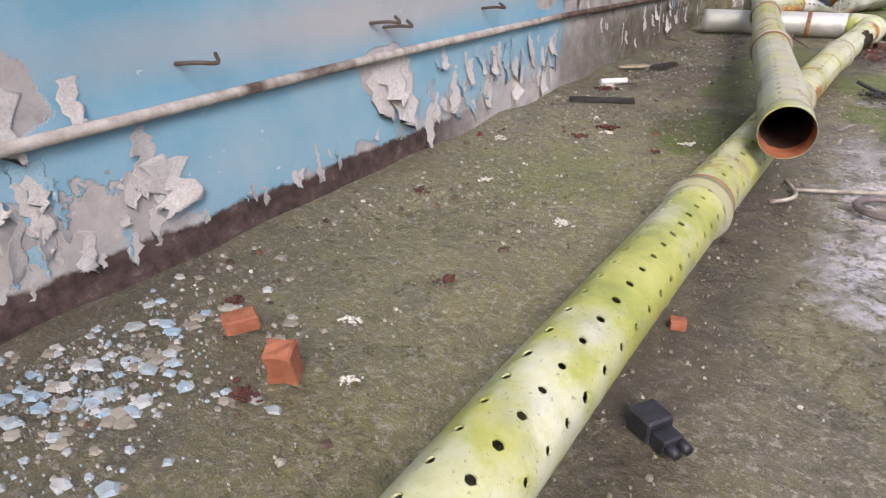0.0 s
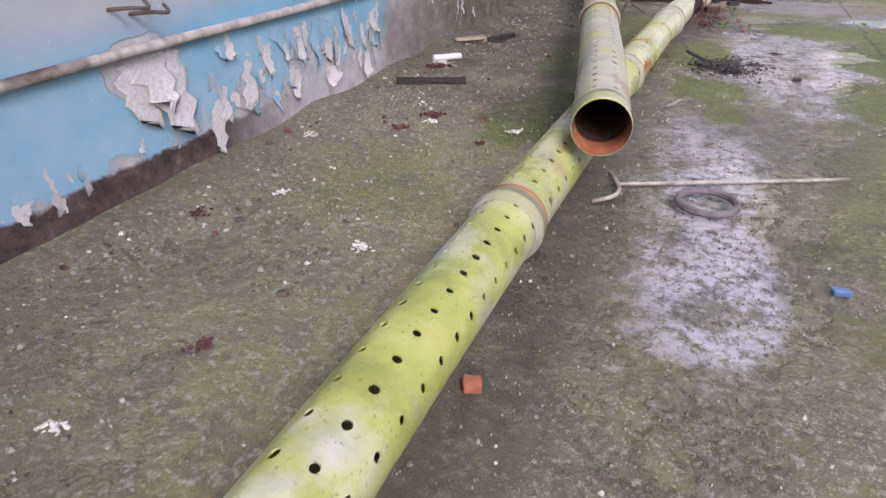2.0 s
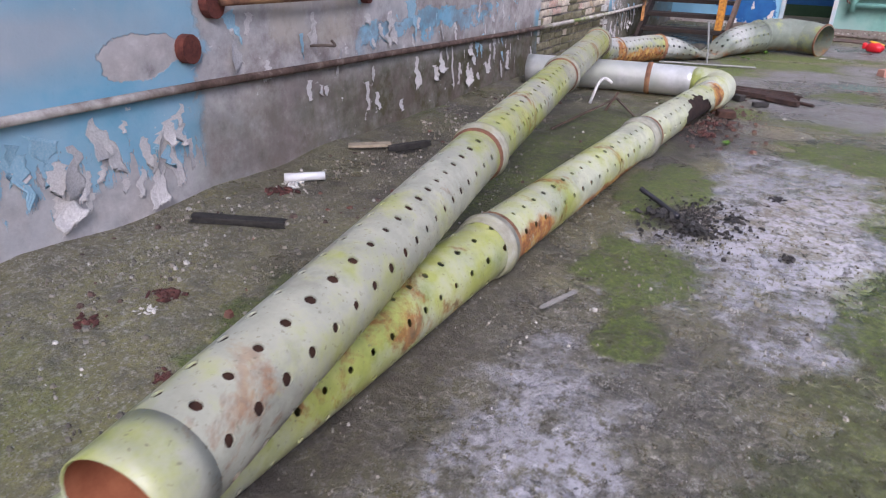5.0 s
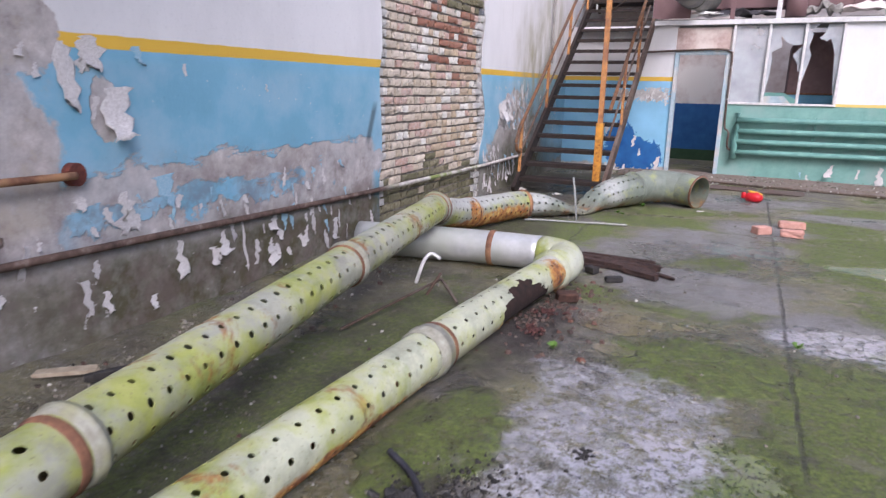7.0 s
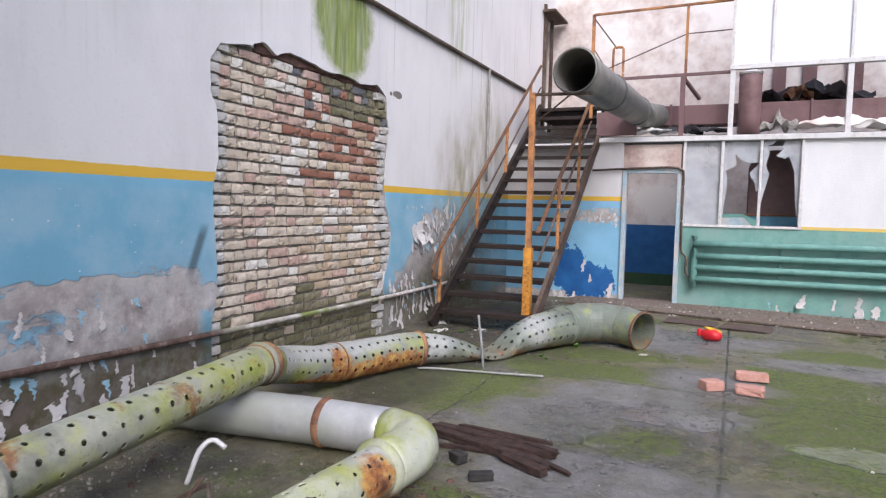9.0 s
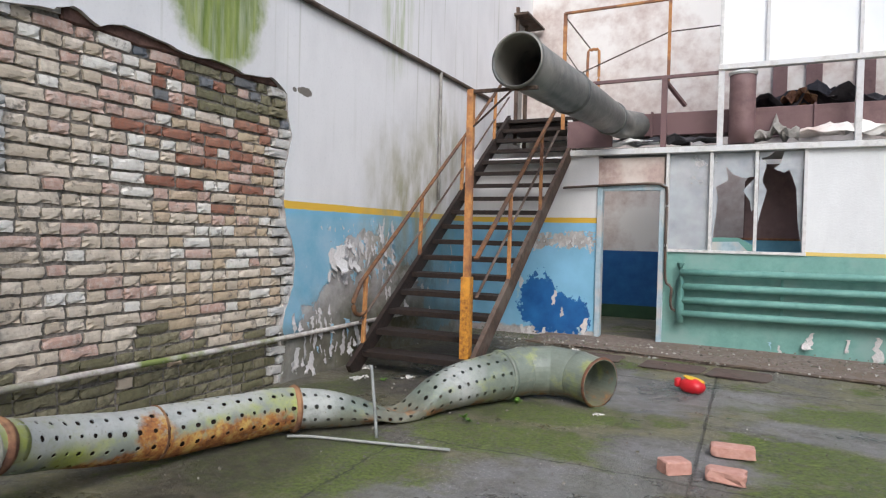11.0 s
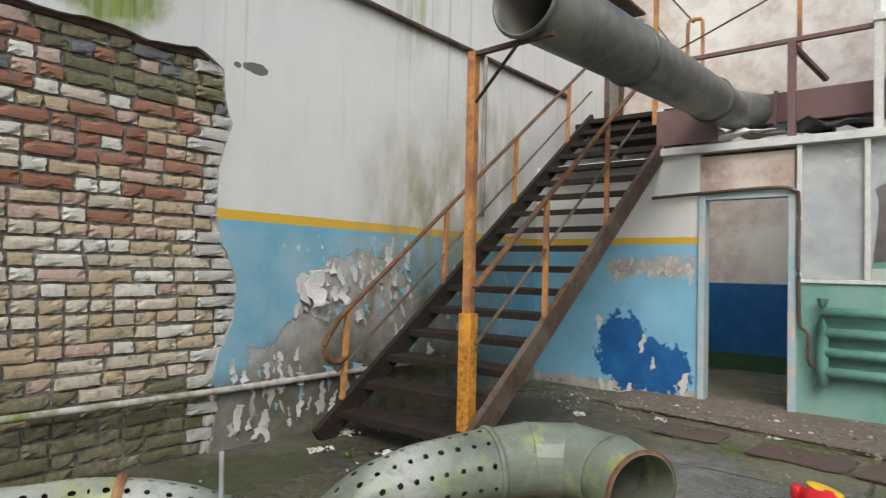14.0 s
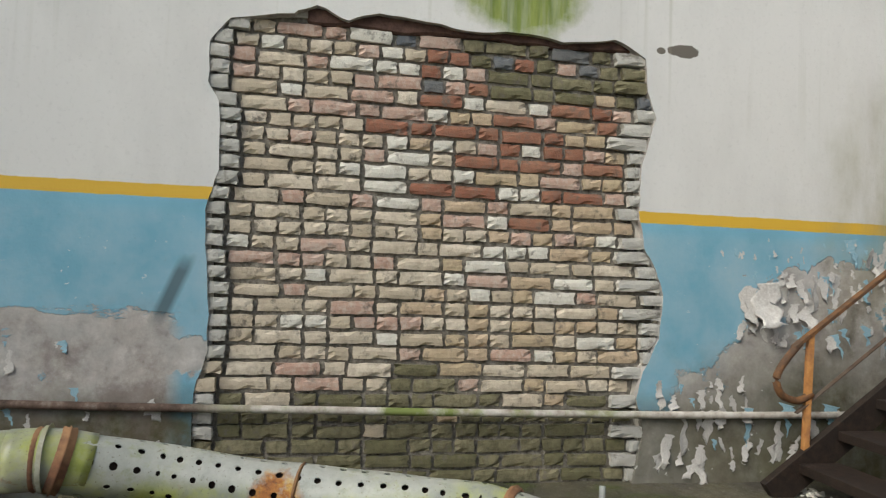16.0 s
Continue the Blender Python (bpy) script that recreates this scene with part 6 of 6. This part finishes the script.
# ---- bricks of the bare patch ----
def brick_mesh(length, seed, m):
    """A worn brick face: uneven corners, a chipped edge, a slightly hollow front."""
    rng = random.Random(seed)
    bm = bmesh.new()
    n = 5 if length > 0.2 else 3
    hy, hz = length / 2, 0.0335
    rows = []
    for j in range(4):
        v = j / 3
        row = []
        for i in range(n + 1):
            u = i / n
            rim = i in (0, n) or j in (0, 3)
            chip = rng.random() < 0.11 and rim
            x = -0.004 * rim - 0.012 * chip + rng.uniform(-0.0012, 0.001)
            y = (u * 2 - 1) * (hy - 0.004 * rim) + rng.uniform(-0.006, 0.006)
            z = (v * 2 - 1) * (hz - 0.002 * rim) + rng.uniform(-0.0045, 0.0035)
            row.append(bm.verts.new((x, y, z)))
        rows.append(row)
    for a, b in zip(rows, rows[1:]):
        for i in range(n):
            bm.faces.new((a[i], a[i + 1], b[i + 1], b[i]))
    rim = rows[0] + [r[-1] for r in rows[1:]] + rows[-1][-2::-1] + [r[0] for r in rows[-2:0:-1]]
    back = [bm.verts.new((-0.05, v.co.y, v.co.z)) for v in rim]
    for i in range(len(rim)):
        k = (i + 1) % len(rim)
        bm.faces.new((rim[i], back[i], back[k], rim[k]))
    bmesh.ops.recalc_face_normals(bm, faces=bm.faces)
    return mesh_of("brick", bm, m, False)


def brick_mat(name, a, b, c):
    k = Kit(name)
    k.local().shift()
    n = k.noise(26, 6, 0.68)
    col = k.mix(k.rand(), a, b)
    col = k.mix(k.step(k.noise(7, 6, 0.7), 0.45, 0.65, 0, 0.5), col, tuple(v * 0.62 for v in a))
    col = k.mix(k.step(n, 0.45, 0.68, 0, 0.8), col, c)
    col = k.mix(k.step(k.noise(11, 6, 0.7), 0.56, 0.66, 0, 0.75), col, (0.16, 0.14, 0.12))
    return k.out(col, 0.9, 0, k.f("ADD", n, k.noise(90, 3)), 0.003, 0.7)


BRICKS = {"cream": brick_mat("cream_brick", (0.52, 0.44, 0.33), (0.72, 0.64, 0.53), (0.48, 0.40, 0.31)), "buff": brick_mat("buff_brick", (0.52, 0.42, 0.28), (0.58, 0.45, 0.33), (0.42, 0.32, 0.22)),
          "pink": brick_mat("pink_brick", (0.50, 0.33, 0.26), (0.55, 0.40, 0.33), (0.58, 0.50, 0.44)), "red": brick_mat("red_brick", (0.30, 0.125, 0.08), (0.37, 0.19, 0.125), (0.24, 0.15, 0.11)),
          "white": brick_mat("limed_brick", (0.72, 0.69, 0.62), (0.76, 0.73, 0.66), (0.60, 0.55, 0.48)), "slate": brick_mat("slate_brick", (0.13, 0.145, 0.17), (0.17, 0.17, 0.17), (0.20, 0.20, 0.20)),
          "green": brick_mat("algae_brick", (0.15, 0.14, 0.075), (0.28, 0.25, 0.16), (0.10, 0.09, 0.05)),
          "grey": brick_mat("rendered_brick", (0.50, 0.49, 0.46), (0.60, 0.58, 0.54), (0.44, 0.42, 0.38))}
SHAPES = {(k, half): [brick_mesh(0.122 if half else 0.252, 7 * i + half, m) for i in range(7)] for k, m in BRICKS.items() for half in (0, 1)}
LEFT = [(z, y) for y, z in HOLE if y < 11.4]
RIGHT = sorted((z, y) for y, z in HOLE if y > 13.7)
rng = random.Random(4)
PITCH = 0.0865
for c in range(30):
    z = 0.045 + PITCH * c
    ya = float(np.interp(z, [a for a, _ in LEFT], [b for _, b in LEFT])) - 0.012
    yb = float(np.interp(z, [a for a, _ in RIGHT], [b for _, b in RIGHT])) + 0.012
    y = ya
    run = 0 if c % 2 else 1
    while y < yb - 0.04:
        half = run % 2 == 1 or rng.random() < 0.25 or (c % 6 == 4)
        if c % 6 == 1 and rng.random() < 0.6:
            half = False
        run += 1
        edge = y < ya + 0.05
        ln = rng.uniform(0.10, 0.125) if edge else 0.122 if half else 0.252
        if y + ln > yb - 0.05:
            ln, edge, half = yb - y, True, True
            if ln < 0.05:
                break
        half = half or edge
        u, v = (y + ln / 2 - 11.3) / 2.45, z / 2.6
        warm = max(0.0, 1 - ((u - 0.72) / 0.42) ** 2 - ((v - 0.80) / 0.27) ** 2)
        r = rng.random()
        if edge and rng.random() < 0.85:
            kind = "grey"
        elif v < 0.19 and r < 0.92 or v < 0.27 and r < 0.12:
            kind = "green"
        elif r < 0.012:
            kind = "slate"
        elif r < 0.10 + 0.10 * (v > 0.55 and u < 0.6):
            kind = "white"
        elif rng.random() < min(1, warm * 1.5) * 0.9:
            kind = "red" if rng.random() < 0.62 else "pink" if rng.random() < 0.5 else "buff"
        elif u > 0.45 and rng.random() < 0.4:
            kind = "buff"
        else:
            kind = "pink" if rng.random() < 0.22 + 0.3 * (v > 0.75) else "cream"
        if v > 0.88 and u > 0.55 and rng.random() < 0.8:
            kind = "slate" if rng.random() < 0.3 else "green"
        ob = new("brick", rng.choice(SHAPES[kind, int(half)]))
        ob.parent = wall_left
        deep = rng.uniform(-0.012, 0.004) + (0.032 if edge else 0.0)
        ob.matrix_basis = pose(-2.488 + deep, y + ln / 2, z + rng.uniform(-0.004, 0.004), rng.uniform(-1.2, 1.2), rng.uniform(-2, 2), rng.uniform(-1.5, 1.5)) @ Matrix.Diagonal((1, ln / (0.122 if half else 0.252) * rng.uniform(0.96, 1.0), rng.uniform(0.96, 1.12), 1))
        y += ln + rng.uniform(0.008, 0.015)
cav = bmesh.new()
add_box(cav, (-2.53, 11.75, 2.585), (-2.485, 13.7, 2.68), 0.012)
bmesh.ops.subdivide_edges(cav, edges=[e for e in cav.edges if e.calc_length() > 1], cuts=24)
for v in cav.verts:
    v.co.z += 0.03 * wander(v.co.y, v.co.x, 1, 5)
part("rotten_lintel", cav, speckled("dark_rotten_timber", (0.05, 0.025, 0.02), (0.15, 0.085, 0.065), 16, 0.9), wall_left, "dark brown timber over the bricks")
